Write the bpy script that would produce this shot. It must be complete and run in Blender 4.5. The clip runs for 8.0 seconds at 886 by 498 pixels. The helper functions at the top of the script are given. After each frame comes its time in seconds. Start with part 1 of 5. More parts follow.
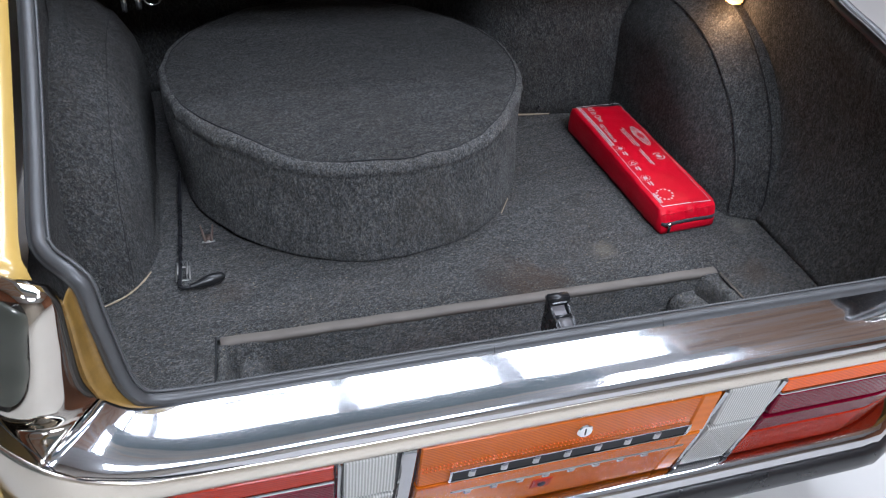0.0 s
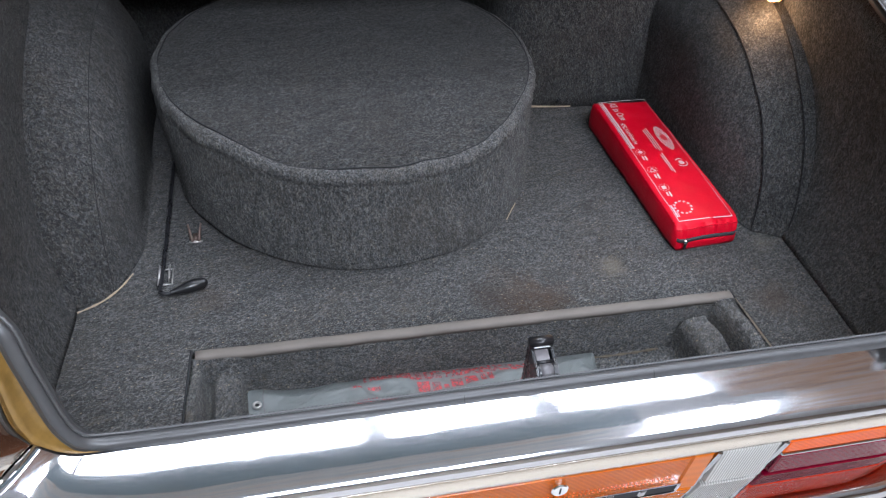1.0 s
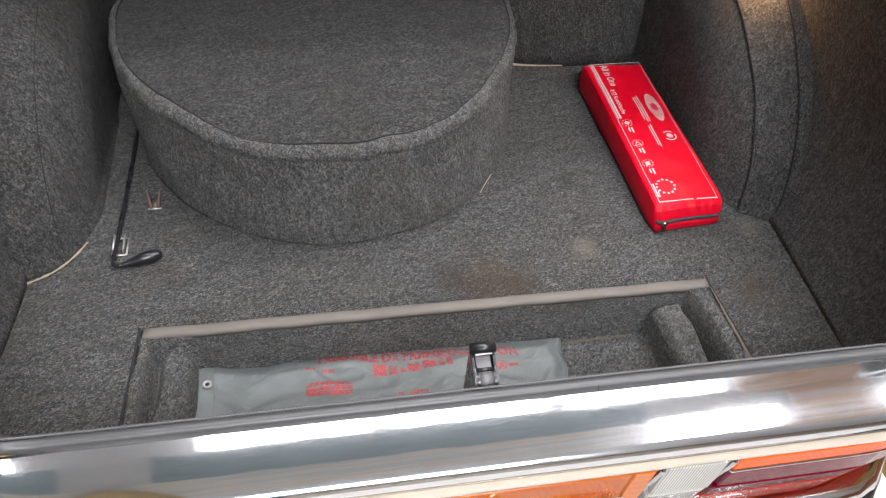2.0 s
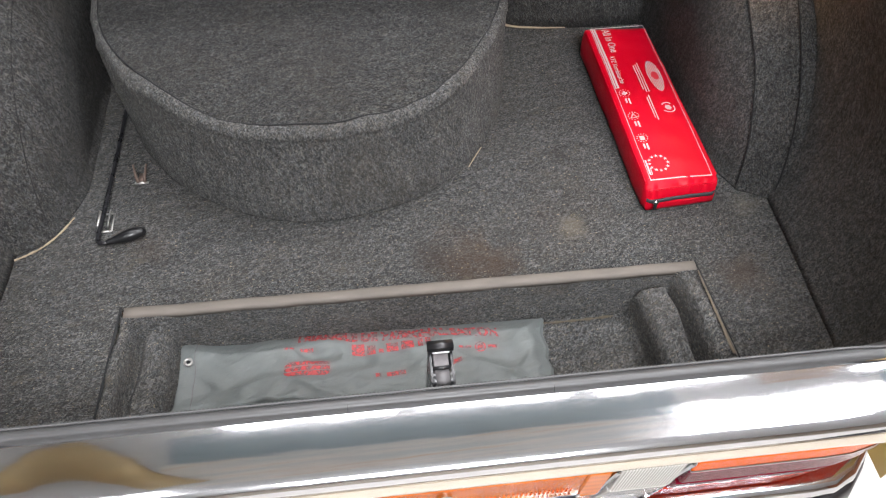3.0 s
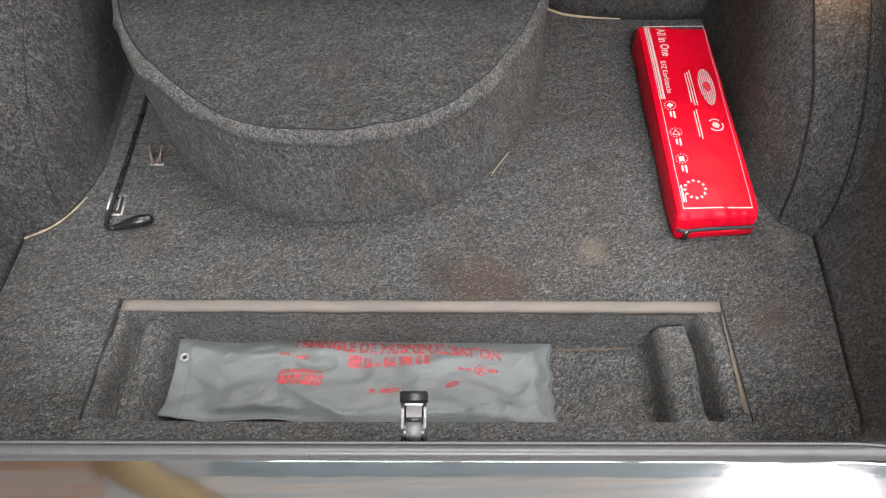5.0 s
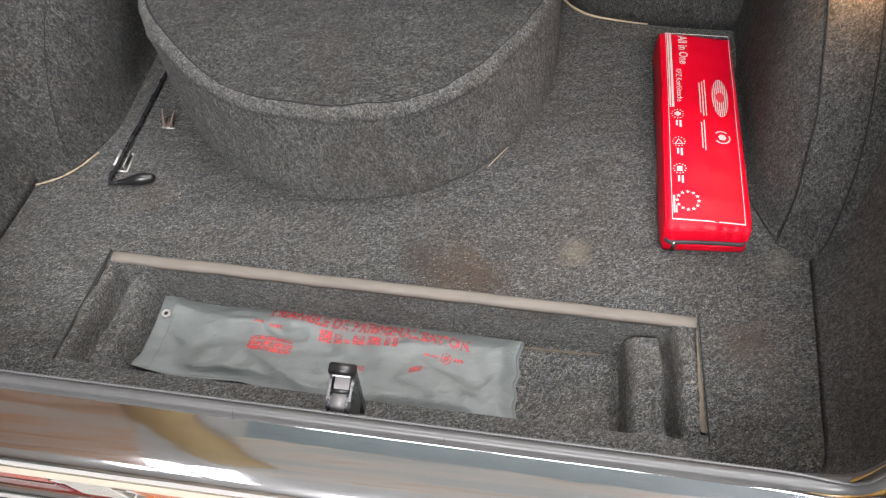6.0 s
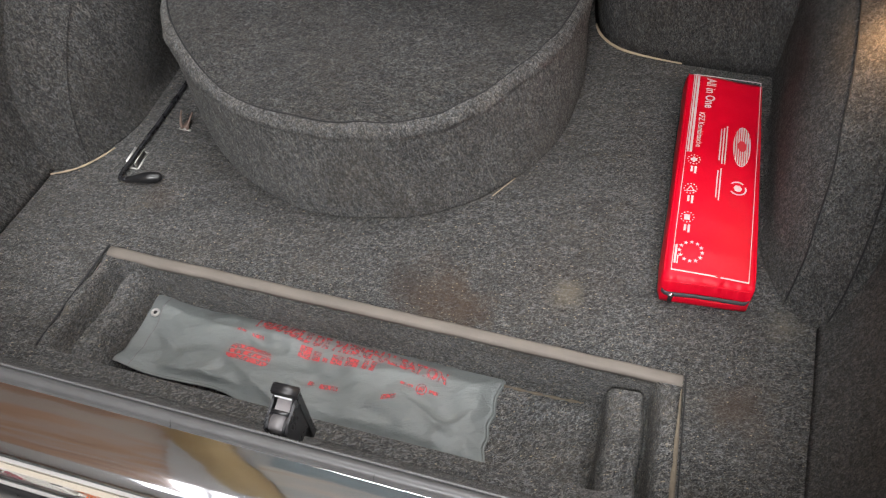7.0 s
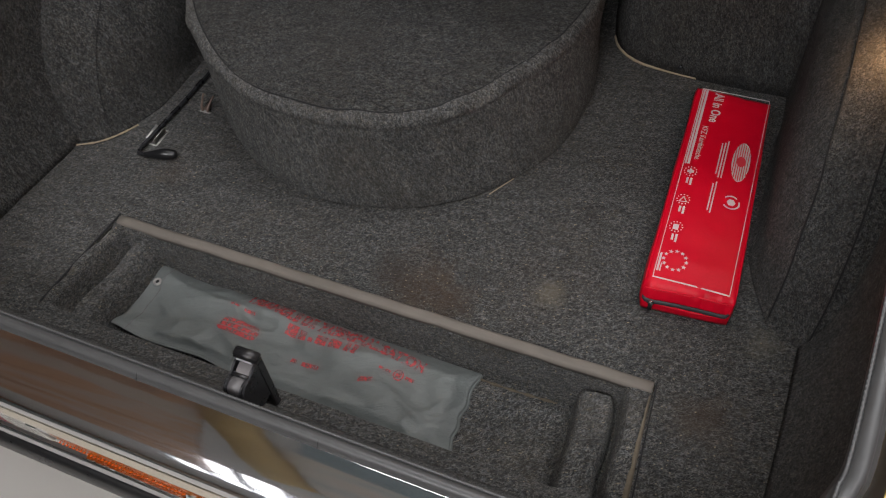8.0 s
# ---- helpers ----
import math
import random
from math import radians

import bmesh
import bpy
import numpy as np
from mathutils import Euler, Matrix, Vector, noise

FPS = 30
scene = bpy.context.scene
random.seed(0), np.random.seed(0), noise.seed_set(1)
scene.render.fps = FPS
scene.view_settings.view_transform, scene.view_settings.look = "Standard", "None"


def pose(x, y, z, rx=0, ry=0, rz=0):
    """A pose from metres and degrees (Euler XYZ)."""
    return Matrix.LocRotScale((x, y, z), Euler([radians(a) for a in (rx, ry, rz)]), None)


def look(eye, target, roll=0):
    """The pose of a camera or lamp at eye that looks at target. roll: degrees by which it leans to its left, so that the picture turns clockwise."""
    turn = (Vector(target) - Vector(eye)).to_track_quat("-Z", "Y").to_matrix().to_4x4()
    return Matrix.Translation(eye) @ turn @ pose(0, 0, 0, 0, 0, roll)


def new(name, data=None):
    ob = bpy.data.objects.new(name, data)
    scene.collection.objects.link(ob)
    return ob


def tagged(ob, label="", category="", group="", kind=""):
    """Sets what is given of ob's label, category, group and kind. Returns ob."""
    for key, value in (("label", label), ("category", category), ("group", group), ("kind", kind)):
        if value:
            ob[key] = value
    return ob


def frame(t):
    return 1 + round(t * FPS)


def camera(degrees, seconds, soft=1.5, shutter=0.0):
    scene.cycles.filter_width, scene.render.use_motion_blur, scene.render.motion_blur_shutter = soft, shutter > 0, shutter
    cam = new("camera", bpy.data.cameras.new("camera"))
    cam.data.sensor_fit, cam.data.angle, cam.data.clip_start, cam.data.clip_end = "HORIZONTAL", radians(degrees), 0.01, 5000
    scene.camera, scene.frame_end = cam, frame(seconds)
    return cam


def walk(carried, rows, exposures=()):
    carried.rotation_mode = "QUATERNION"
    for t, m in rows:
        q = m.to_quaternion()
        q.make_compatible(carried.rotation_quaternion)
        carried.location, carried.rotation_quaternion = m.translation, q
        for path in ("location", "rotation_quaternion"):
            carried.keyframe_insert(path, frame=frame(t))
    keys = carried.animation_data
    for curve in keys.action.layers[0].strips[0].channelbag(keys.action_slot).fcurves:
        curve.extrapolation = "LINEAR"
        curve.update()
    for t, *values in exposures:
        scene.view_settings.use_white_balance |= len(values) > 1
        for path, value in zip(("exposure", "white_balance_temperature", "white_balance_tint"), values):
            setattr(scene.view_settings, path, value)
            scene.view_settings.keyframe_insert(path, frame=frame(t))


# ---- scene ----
cam = camera(57.4, 8.0, 1.15)
PATH = [
    (0, (-0.404, -0.946, 0.855), (0.115, 0.577, -0.333), 4.3),
    (0.5, (-0.344, -0.905, 0.869), (0.116, 0.605, -0.36), 4.6),
    (1, (-0.295, -0.847, 0.891), (0.103, 0.63, -0.397), 4.4),
    (1.5, (-0.25, -0.801, 0.917), (0.121, 0.617, -0.444), 4.9),
    (2, (-0.184, -0.768, 0.928), (0.138, 0.59, -0.505), 5.1),
    (3.3, (-0.058, -0.687, 0.988), (0.115, 0.533, -0.587), 1.8),
    (3.5, (-0.046, -0.66, 0.997), (0.111, 0.544, -0.593), 1.4),
    (4, (-0.042, -0.619, 1.014), (0.085, 0.543, -0.609), 1.1),
    (4.2, (-0.042, -0.604, 1.012), (0.073, 0.543, -0.623), 1.4),
    (5.5, (0.1, -0.587, 1.002), (0.018, 0.526, -0.658), -0.5),
    (6, (0.175, -0.6, 0.994), (-0.014, 0.512, -0.657), -1.8),
    (6.5, (0.237, -0.588, 0.991), (-0.055, 0.524, -0.646), -3.0),
    (7, (0.293, -0.546, 0.976), (-0.088, 0.562, -0.646), -3.8),
    (7.5, (0.334, -0.535, 0.967), (-0.125, 0.566, -0.638), -4.4),
    (8, (0.406, -0.555, 0.968), (-0.125, 0.539, -0.62), -4.9),
]
EXPOSURES = [(0, -0.38, 5450, 12), (1, -0.16, 5550, 12), (2, 0.1, 6150, 12), (3.5, 0.15, 6200, 12), (5.5, 0.38, 6300, 12), (6.5, 0.38, 6350, 12), (7, 0.05, 6350, 12), (7.5, -0.4, 6350, 12), (8, -1.04, 6350, 12)]
walk(cam, [(t, look(eye, target, roll)) for t, eye, target, roll in PATH], EXPOSURES)

# ---------------------------------------------------------------- light
world = bpy.data.worlds.new("sky")
scene.world = world
world.use_nodes = True
wn = world.node_tree.nodes
sky = wn.new("ShaderNodeTexSky")
sky.sky_type, sky.sun_disc = "NISHITA", False
sky.sun_elevation, sky.sun_rotation = radians(40), radians(160)
wn["Background"].inputs["Strength"].default_value = 0.1
world.node_tree.links.new(sky.outputs[0], wn["Background"].inputs["Color"])


def area_lamp(name, m, sx, sy, watts, colour):
    lamp = bpy.data.lights.new(name, "AREA")
    lamp.shape, lamp.size, lamp.size_y, lamp.energy, lamp.color = "RECTANGLE", sx, sy, watts, colour
    ob = new(name, lamp)
    ob.matrix_world = m
    return ob


GROUND = -0.42
CEIL = 3.3
# daylight through the roof lights of the hall
SKYLIGHTS = [(0.55, 1.22, 2.7, 1.76), (1.85, -0.85, 0.7, 1.25), (0.25, -3.1, 1.8, 1.4), (-1.55, -2.0, 0.8, 1.0)]
# third one, out of view behind, is placed to throw light into the boot
for (cx, cy, sx, sy), watts in zip(SKYLIGHTS, (60, 115, 165, 30)):
    area_lamp("skylight_daylight", pose(cx, cy, CEIL + 0.1), sx, sy, watts * sx * sy, (1.0, 0.985, 0.96))

# ---------------------------------------------------------------- materials


def material(name, rough=0.6, metal=0.0):
    m = bpy.data.materials.new(name)
    m.use_nodes = True
    b = m.node_tree.nodes["Principled BSDF"]
    b.inputs["Roughness"].default_value, b.inputs["Metallic"].default_value = rough, metal
    return m, m.node_tree, b


def node(tree, kind, **values):
    n = tree.nodes.new(kind)
    for key, value in values.items():
        n.inputs[key.replace("_", " ")].default_value = value
    return n


def coords(tree, scale=(1, 1, 1), turn=(0, 0, 0)):
    c, m = tree.nodes.new("ShaderNodeTexCoord"), tree.nodes.new("ShaderNodeMapping")
    m.vector_type = "TEXTURE"
    m.inputs["Scale"].default_value, m.inputs["Rotation"].default_value = [1 / k for k in scale], turn
    tree.links.new(c.outputs["Object"], m.inputs["Vector"])
    return m.outputs["Vector"]


def grain(tree, scale, stretch=(1, 1, 1), turn=(0, 0, 0), detail=3.0, rough=0.6):
    n = node(tree, "ShaderNodeTexNoise", Scale=scale, Detail=detail, Roughness=rough)
    tree.links.new(coords(tree, stretch, turn), n.inputs["Vector"])
    return n.outputs["Fac"]


def ramp(tree, fac, *stops):
    r = tree.nodes.new("ShaderNodeValToRGB")
    e = r.color_ramp.elements
    while len(e) < len(stops):
        e.new(0.5)
    for k, (at, c) in zip(e, stops):
        k.position, k.color = at, (*c, 1) if len(c) == 3 else c
    tree.links.new(fac, r.inputs["Fac"])
    return r.outputs["Color"]


def mix(tree, fac, a, b, kind="MIX"):
    m = tree.nodes.new("ShaderNodeMix")
    m.data_type, m.blend_type = "RGBA", kind
    for socket, value in ((m.inputs[0], fac), (m.inputs[6], a), (m.inputs[7], b)):
        if isinstance(value, bpy.types.NodeSocket):
            tree.links.new(value, socket)
        else:
            socket.default_value = value if isinstance(value, (int, float)) else (*value, 1)
    return m.outputs[2]


def arith(tree, kind, a, b=0.0, c=0.0):
    m = tree.nodes.new("ShaderNodeMath")
    m.operation = kind
    for socket, value in zip(m.inputs, (a, b, c)):
        if isinstance(value, bpy.types.NodeSocket):
            tree.links.new(value, socket)
        else:
            socket.default_value = value
    return m.outputs[0]


def relief(tree, b, height, strength=0.3, distance=0.002):
    n = node(tree, "ShaderNodeBump", Strength=strength, Distance=distance)
    tree.links.new(height, n.inputs["Height"])
    tree.links.new(n.outputs["Normal"], b.inputs["Normal"])


def spot(tree, x, y, r, wobble):
    """A stain's mask: 1 in the middle, 0 outside, with a ragged edge."""
    c = tree.nodes.new("ShaderNodeTexCoord")
    d = tree.nodes.new("ShaderNodeVectorMath")
    d.operation = "DISTANCE"
    d.inputs[1].default_value = (x, y, 0)
    tree.links.new(c.outputs["Object"], d.inputs[0])
    ragged = arith(tree, "ADD", d.outputs["Value"], arith(tree, "MULTIPLY", arith(tree, "SUBTRACT", wobble, 0.5), -2.2 * r))
    m = tree.nodes.new("ShaderNodeMapRange")
    m.inputs["From Min"].default_value, m.inputs["From Max"].default_value = r, 0.15 * r
    tree.links.new(ragged, m.inputs["Value"])
    return m.outputs["Result"]


def felt(name, turn, stains=(), tone=1.0, lint=0.0):
    """Grey needle-felt boot carpet: pale and dark fibres lying mostly one way."""
    m, t, b = material(name, 0.95)
    strands = None
    for k, (size, lean) in enumerate(((270, 0.0), (330, 0.4), (300, -0.35), (380, 1.1), (430, 0.15))):
        n = node(t, "ShaderNodeTexNoise", Scale=size, Detail=1.0, Roughness=0.5, Distortion=0.6)
        t.links.new(coords(t, (0.30, 1, 1), (turn[0] + 0.3 * k, turn[1] + 0.2 * lean, turn[2] + lean)), n.inputs["Vector"])
        line = t.nodes.new("ShaderNodeMapRange")
        line.inputs["From Min"].default_value, line.inputs["From Max"].default_value = 0.062, 0.010
        t.links.new(arith(t, "ABSOLUTE", arith(t, "SUBTRACT", n.outputs["Fac"], 0.5)), line.inputs["Value"])
        pale = node(t, "ShaderNodeMapRange")
        pale.inputs["From Min"].default_value, pale.inputs["From Max"].default_value = 0.40, 0.66
        pale.inputs["To Min"].default_value = 0.2
        t.links.new(grain(t, 190 + 25 * k, (0.5, 1, 1), (turn[0], turn[1], turn[2] + lean + 0.4), 2.0), pale.inputs["Value"])
        one = arith(t, "MULTIPLY", line.outputs["Result"], pale.outputs["Result"])
        strands = one if strands is None else arith(t, "MAXIMUM", strands, one)
    fine = grain(t, 1150, (0.35, 1, 1), turn, 2.0, 0.6)
    fibre = arith(t, "ADD", arith(t, "MULTIPLY", strands, 0.62), arith(t, "MULTIPLY", fine, 0.5))
    # tone scales the felt's colour; on some parts it carries light or shade
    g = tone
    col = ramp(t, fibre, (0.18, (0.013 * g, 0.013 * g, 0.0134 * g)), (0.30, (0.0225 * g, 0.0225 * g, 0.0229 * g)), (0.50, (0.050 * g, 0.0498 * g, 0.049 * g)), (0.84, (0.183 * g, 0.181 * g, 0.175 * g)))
    patch = grain(t, 8, detail=5.0, rough=0.6)
    col = mix(t, arith(t, "MULTIPLY", arith(t, "SUBTRACT", patch, 0.47), 1.3), col, (0.062 * g, 0.053 * g, 0.042 * g))
    blotch = grain(t, 60, (0.25, 1, 1), turn, detail=5.0, rough=0.7)
    col = mix(t, 0.72, col, ramp(t, blotch, (0.3, (0.50, 0.50, 0.51)), (0.5, (0.88, 0.88, 0.88)), (0.72, (1.28, 1.27, 1.24))), "MULTIPLY")
    hue = grain(t, 240, (0.5, 1, 1), turn, detail=2.0)
    col = mix(t, 1.0, col, ramp(t, hue, (0.36, (0.95, 0.99, 1.04)), (0.5, (1.0, 1.0, 1.0)), (0.64, (1.05, 1.0, 0.93))), "MULTIPLY")
    wob = grain(t, 22, detail=4.0, rough=0.75)
    for x, y, r, c, amount in stains:
        col = mix(t, arith(t, "MULTIPLY", spot(t, x, y, r, wob), amount), col, mix(t, 0.6, col, c))
    if lint:
        speck = arith(t, "MULTIPLY", ramp(t, grain(t, 330, (0.6, 1, 1), turn, 1.0, 0.4), (0.715, (0, 0, 0)), (0.745, (1, 1, 1))), lint)
        col = mix(t, speck, col, (0.30, 0.25, 0.17))
        smudge = ramp(t, grain(t, 30, (0.7, 1, 1), turn, 4.0, 0.7), (0.60, (0, 0, 0)), (0.72, (0.5, 0.5, 0.5)))
        col = mix(t, smudge, col, (0.085, 0.070, 0.050))
    t.links.new(col, b.inputs["Base Color"])
    b.inputs["Sheen Weight"].default_value = 0.06
    b.inputs["Sheen Roughness"].default_value = 0.6
    b.inputs["Specular IOR Level"].default_value = 0.15
    relief(t, b, fibre, 0.7, 0.003)
    return m


BROWN, PALE, DARK = (0.055, 0.035, 0.022), (0.2, 0.18, 0.13), (0.025, 0.02, 0.018)
M_FLOOR = felt("felt_floor", (0, 0, 0.15), [(0.07, 0.04, 0.08, BROWN, 1.0), (0.12, 0.025, 0.055, BROWN, 1.0), (0.03, 0.045, 0.045, DARK, 0.7), (0.258, 0.088, 0.03, PALE, 0.7), (0.273, 0.257, 0.022, DARK, 0.8),
                                            (0.5, -0.03, 0.05, BROWN, 0.8), (-0.4, 0.11, 0.04, BROWN, 0.5), (0.24, 0.1, 0.1, BROWN, 0.3), (0.55, 0.11, 0.03, PALE, 0.5)], 1.0, 0.8)
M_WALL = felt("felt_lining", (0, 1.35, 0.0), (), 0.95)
# lining felt again, the dimness deep in the boot put in its tone
M_BULKHEAD_SHADED = felt("felt_bulkhead_shaded", (0.1, 1.3, 0.0), (), 0.70)
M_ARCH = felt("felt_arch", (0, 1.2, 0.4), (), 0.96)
# one felt twice: shade on the top, light on the side, put in tone
M_COVER_SHADED = felt("felt_cover_shaded", (0.2, 0.25, 0.1), (), 0.68)
M_COVERSIDE_LIT = felt("felt_cover_side_lit", (0.0, 1.15, 0.7), (), 1.36)
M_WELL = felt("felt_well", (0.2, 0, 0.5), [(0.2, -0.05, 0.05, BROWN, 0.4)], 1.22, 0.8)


def plain(name, colour, rough=0.5, metal=0.0, vary=0.25, scale=40, bump=0.0, stretch=(1, 1, 1)):
    """A surface of one colour with fine unevenness in tone, gloss and relief."""
    m, t, b = material(name, rough, metal)
    g = grain(t, scale, stretch, detail=5.0)
    t.links.new(mix(t, g, tuple(c * (1 - vary) for c in colour), tuple(min(1, c * (1 + vary)) for c in colour)), b.inputs["Base Color"])
    t.links.new(arith(t, "MULTIPLY_ADD", g, 0.2, max(rough - 0.1, 0.02)), b.inputs["Roughness"])
    if bump:
        relief(t, b, g, bump, 0.001)
    return m


def chrome(name, colour, rough, dirt, haze=0.0):
    """Polished metal; haze is the share of fine polishing scratches that scatter the reflection."""
    m, t, b = material(name, rough, 1.0)
    g = grain(t, 14, (1, 3, 3), detail=6.0)
    t.links.new(mix(t, g, colour, tuple(c * 0.9 for c in colour)), b.inputs["Base Color"])
    t.links.new(arith(t, "MULTIPLY_ADD", arith(t, "POWER", g, 2.0), dirt, rough), b.inputs["Roughness"])
    wave = grain(t, 6, (0.5, 3, 3), detail=3.0)
    relief(t, b, wave, 0.08, 0.004)
    if haze:
        soft_lobe = node(t, "ShaderNodeBsdfPrincipled", Metallic=1.0, Roughness=0.22)
        soft_lobe.inputs["Base Color"].default_value = (*colour, 1)
        both = node(t, "ShaderNodeMixShader", Fac=haze)
        t.links.new(b.outputs[0], both.inputs[1])
        t.links.new(soft_lobe.outputs[0], both.inputs[2])
        t.links.new(both.outputs[0], t.nodes["Material Output"].inputs["Surface"])
    return m


M_CHROME = chrome("polished_chrome", (0.59, 0.59, 0.605), 0.025, 0.14, 0.10)
# beige of the reflected floor is put in this colour and in M_STEEL
M_CAP = chrome("beige_cast_chrome", (0.60, 0.56, 0.50), 0.03, 0.13)
M_STEEL = chrome("satin_steel", (0.72, 0.66, 0.57), 0.22, 0.1)
M_BRIGHT = chrome("bright_metal", (0.8, 0.8, 0.8), 0.12, 0.15)
M_RUBBER = plain("seal_rubber", (0.055, 0.055, 0.056), 0.42, vary=0.2, scale=45, bump=0.08)
M_LIP = plain("seal_lip_rubber", (0.075, 0.075, 0.076), 0.5, vary=0.2, scale=60)
M_ROLLER = plain("worn_roller_steel", (0.5, 0.5, 0.51), 0.42, 0.9, vary=0.25, scale=120)
M_TONGUE = plain("dull_worn_steel", (0.13, 0.12, 0.122), 0.6, 0.0, vary=0.2, scale=150)
M_DRUM = plain("dark_drum_steel", (0.11, 0.105, 0.107), 0.5, 0.2, vary=0.3, scale=120)
M_EYELET = plain("dull_zinc", (0.4, 0.39, 0.37), 0.42, 0.6)
M_BLACK = plain("black_plastic", (0.012, 0.012, 0.013), 0.3, vary=0.2)
M_BLACKMETAL = plain("black_painted_metal", (0.016, 0.016, 0.018), 0.28, vary=0.25)
M_TAN = plain("hardboard_edge", (0.135, 0.118, 0.102), 0.8, vary=0.35, scale=55, bump=0.25, stretch=(0.3, 1, 1))
M_RUST = plain("rusty_plated_steel", (0.16, 0.115, 0.095), 0.45, 0.5, vary=0.5, scale=200)
M_FRAY = plain("frayed_jute", (0.075, 0.06, 0.042), 0.95, vary=0.6, scale=350, bump=0.3)
M_FRAYPALE = plain("worn_felt_backing", (0.115, 0.095, 0.07), 0.95, vary=0.6, scale=260, bump=0.4, stretch=(1, 0.4, 1))
M_STRAW = plain("dry_straw", (0.36, 0.29, 0.2), 0.8)
M_SEAM = plain("seam_thread", (0.018, 0.018, 0.019), 0.95)
M_DARK = plain("black_void_panel", (0.01, 0.01, 0.011), 0.8)


def paint(name, colour):
    m, t, b = material(name, 0.3)
    g = grain(t, 3, detail=4.0)
    t.links.new(mix(t, g, colour, tuple(c * 0.88 for c in colour)), b.inputs["Base Color"])
    b.inputs["Coat Weight"].default_value, b.inputs["Coat Roughness"].default_value = 0.8, 0.05
    return m


M_GREYPAINT = paint("green_grey_car_paint", (0.07, 0.085, 0.08))
# gutter's gold, darkened for dirt and for the seal's shade over it
M_OCHRE = plain("dirty_shaded_gold", (0.23, 0.135, 0.032), 0.4, vary=0.5, scale=60)
M_GOLD = paint("gold_car_paint", (0.5, 0.33, 0.085))


def lens(name, colour, stripe, vertical, depth=0.55):
    """Moulded lamp glass: coloured plastic with fine ribs under a glossy face."""
    m, t, b = material(name, 0.12)
    w = tree_wave(t, stripe, vertical)
    g = grain(t, 30)
    fade = grain(t, 6, (1, 2, 2), detail=4.0)
    ribs = mix(t, w, tuple(c * depth for c in colour), colour)
    t.links.new(mix(t, arith(t, "MULTIPLY", fade, 0.5), ribs, tuple(c * 0.7 for c in colour)), b.inputs["Base Color"])
    t.links.new(arith(t, "MULTIPLY_ADD", g, 0.15, 0.06), b.inputs["Roughness"])
    relief(t, b, w, 0.4, 0.001)
    b.inputs["Coat Weight"].default_value = 0.28
    b.inputs["Coat Roughness"].default_value = 0.04
    b.inputs["Specular IOR Level"].default_value = 0.12
    return m


def tree_wave(t, stripe, vertical):
    n = node(t, "ShaderNodeTexWave", Scale=stripe)
    n.wave_type, n.bands_direction = "BANDS", "X" if vertical else "Z"
    t.links.new(coords(t), n.inputs["Vector"])
    return n.outputs["Fac"]


M_LENS_RED = lens("red_lens", (0.42, 0.022, 0.003), 85, False)
M_LENS_MAROON = lens("maroon_lens", (0.13, 0.001, 0.013), 85, False, 0.85)
M_LENS_AMBER = lens("amber_lens", (0.58, 0.125, 0.001), 90, False, 0.45)
M_LENS_AMBERSIDE = lens("amber_end_lens", (0.55, 0.13, 0.004), 20, False, 0.9)
M_LENS_ORANGE = lens("orange_lens", (0.8, 0.12, 0.006), 90, False)
M_LENS_CLEAR = lens("clear_lens", (0.52, 0.51, 0.475), 85, True, 0.5)


def boarding(name, scale, stretch, *stops):
    """Boards with streaks of several tones along them."""
    m, t, b = material(name, 0.8)
    t.links.new(ramp(t, grain(t, scale, stretch, (0, 0, 0.2), 5.0, 0.6), *stops), b.inputs["Base Color"])
    return m


M_HALLFLOOR = plain("hall_floor", (0.48, 0.465, 0.44), 0.4, vary=0.06, scale=3)
M_PLASTER = plain("hall_plaster", (0.42, 0.38, 0.32), 0.85, vary=0.08, scale=2)
M_BRICKRED = plain("hall_brick", (0.36, 0.16, 0.085), 0.85, vary=0.35, scale=5)
M_BEAM = plain("window_bar_paint", (0.06, 0.065, 0.07), 0.5)
M_CEIL = plain("hall_ceiling", (0.66, 0.7, 0.73), 0.9, vary=0.2, scale=3)
M_BLUEGREY = plain("blue_grey_sheet", (0.30, 0.41, 0.47), 0.7, vary=0.35, scale=5, stretch=(1, 4, 1))
M_PURLIN = plain("pale_purlin", (0.62, 0.57, 0.53), 0.5, vary=0.15, scale=4)
M_TIMBER = boarding("ceiling_timber", 3.0, (0.3, 2.2, 1), (0.36, (0.42, 0.31, 0.25)), (0.48, (0.68, 0.44, 0.30)), (0.58, (0.62, 0.56, 0.52)), (0.7, (0.72, 0.50, 0.36)))


M_STREAKED = boarding("streaked_boarding", 2.2, (0.35, 2.5, 1), (0.40, (0.62, 0.69, 0.72)), (0.56, (0.82, 0.81, 0.77)), (0.66, (0.72, 0.60, 0.48)), (0.78, (0.90, 0.88, 0.84)))
M_YELLOW = plain("yellow_steel", (0.60, 0.46, 0.22), 0.5, vary=0.2, scale=4)


def nylon():
    m, t, b = material("red_nylon", 0.4)
    w1 = grain(t, 1500, (1, 0.2, 1))
    w2 = grain(t, 1500, (0.2, 1, 1))
    weave = arith(t, "MULTIPLY", arith(t, "ADD", w1, w2), 0.5)
    t.links.new(mix(t, weave, (0.46, 0.001, 0.012), (0.68, 0.002, 0.022)), b.inputs["Base Color"])
    b.inputs["Specular IOR Level"].default_value = 0.2
    crumple = grain(t, 22, (1, 0.6, 1), detail=4.0)
    relief(t, b, arith(t, "ADD", crumple, arith(t, "MULTIPLY", weave, 0.15)), 0.35, 0.004)
    return m


M_NYLON = nylon()
M_PRINT = plain("white_print", (0.52, 0.42, 0.425), 0.6, vary=0.12, scale=300)
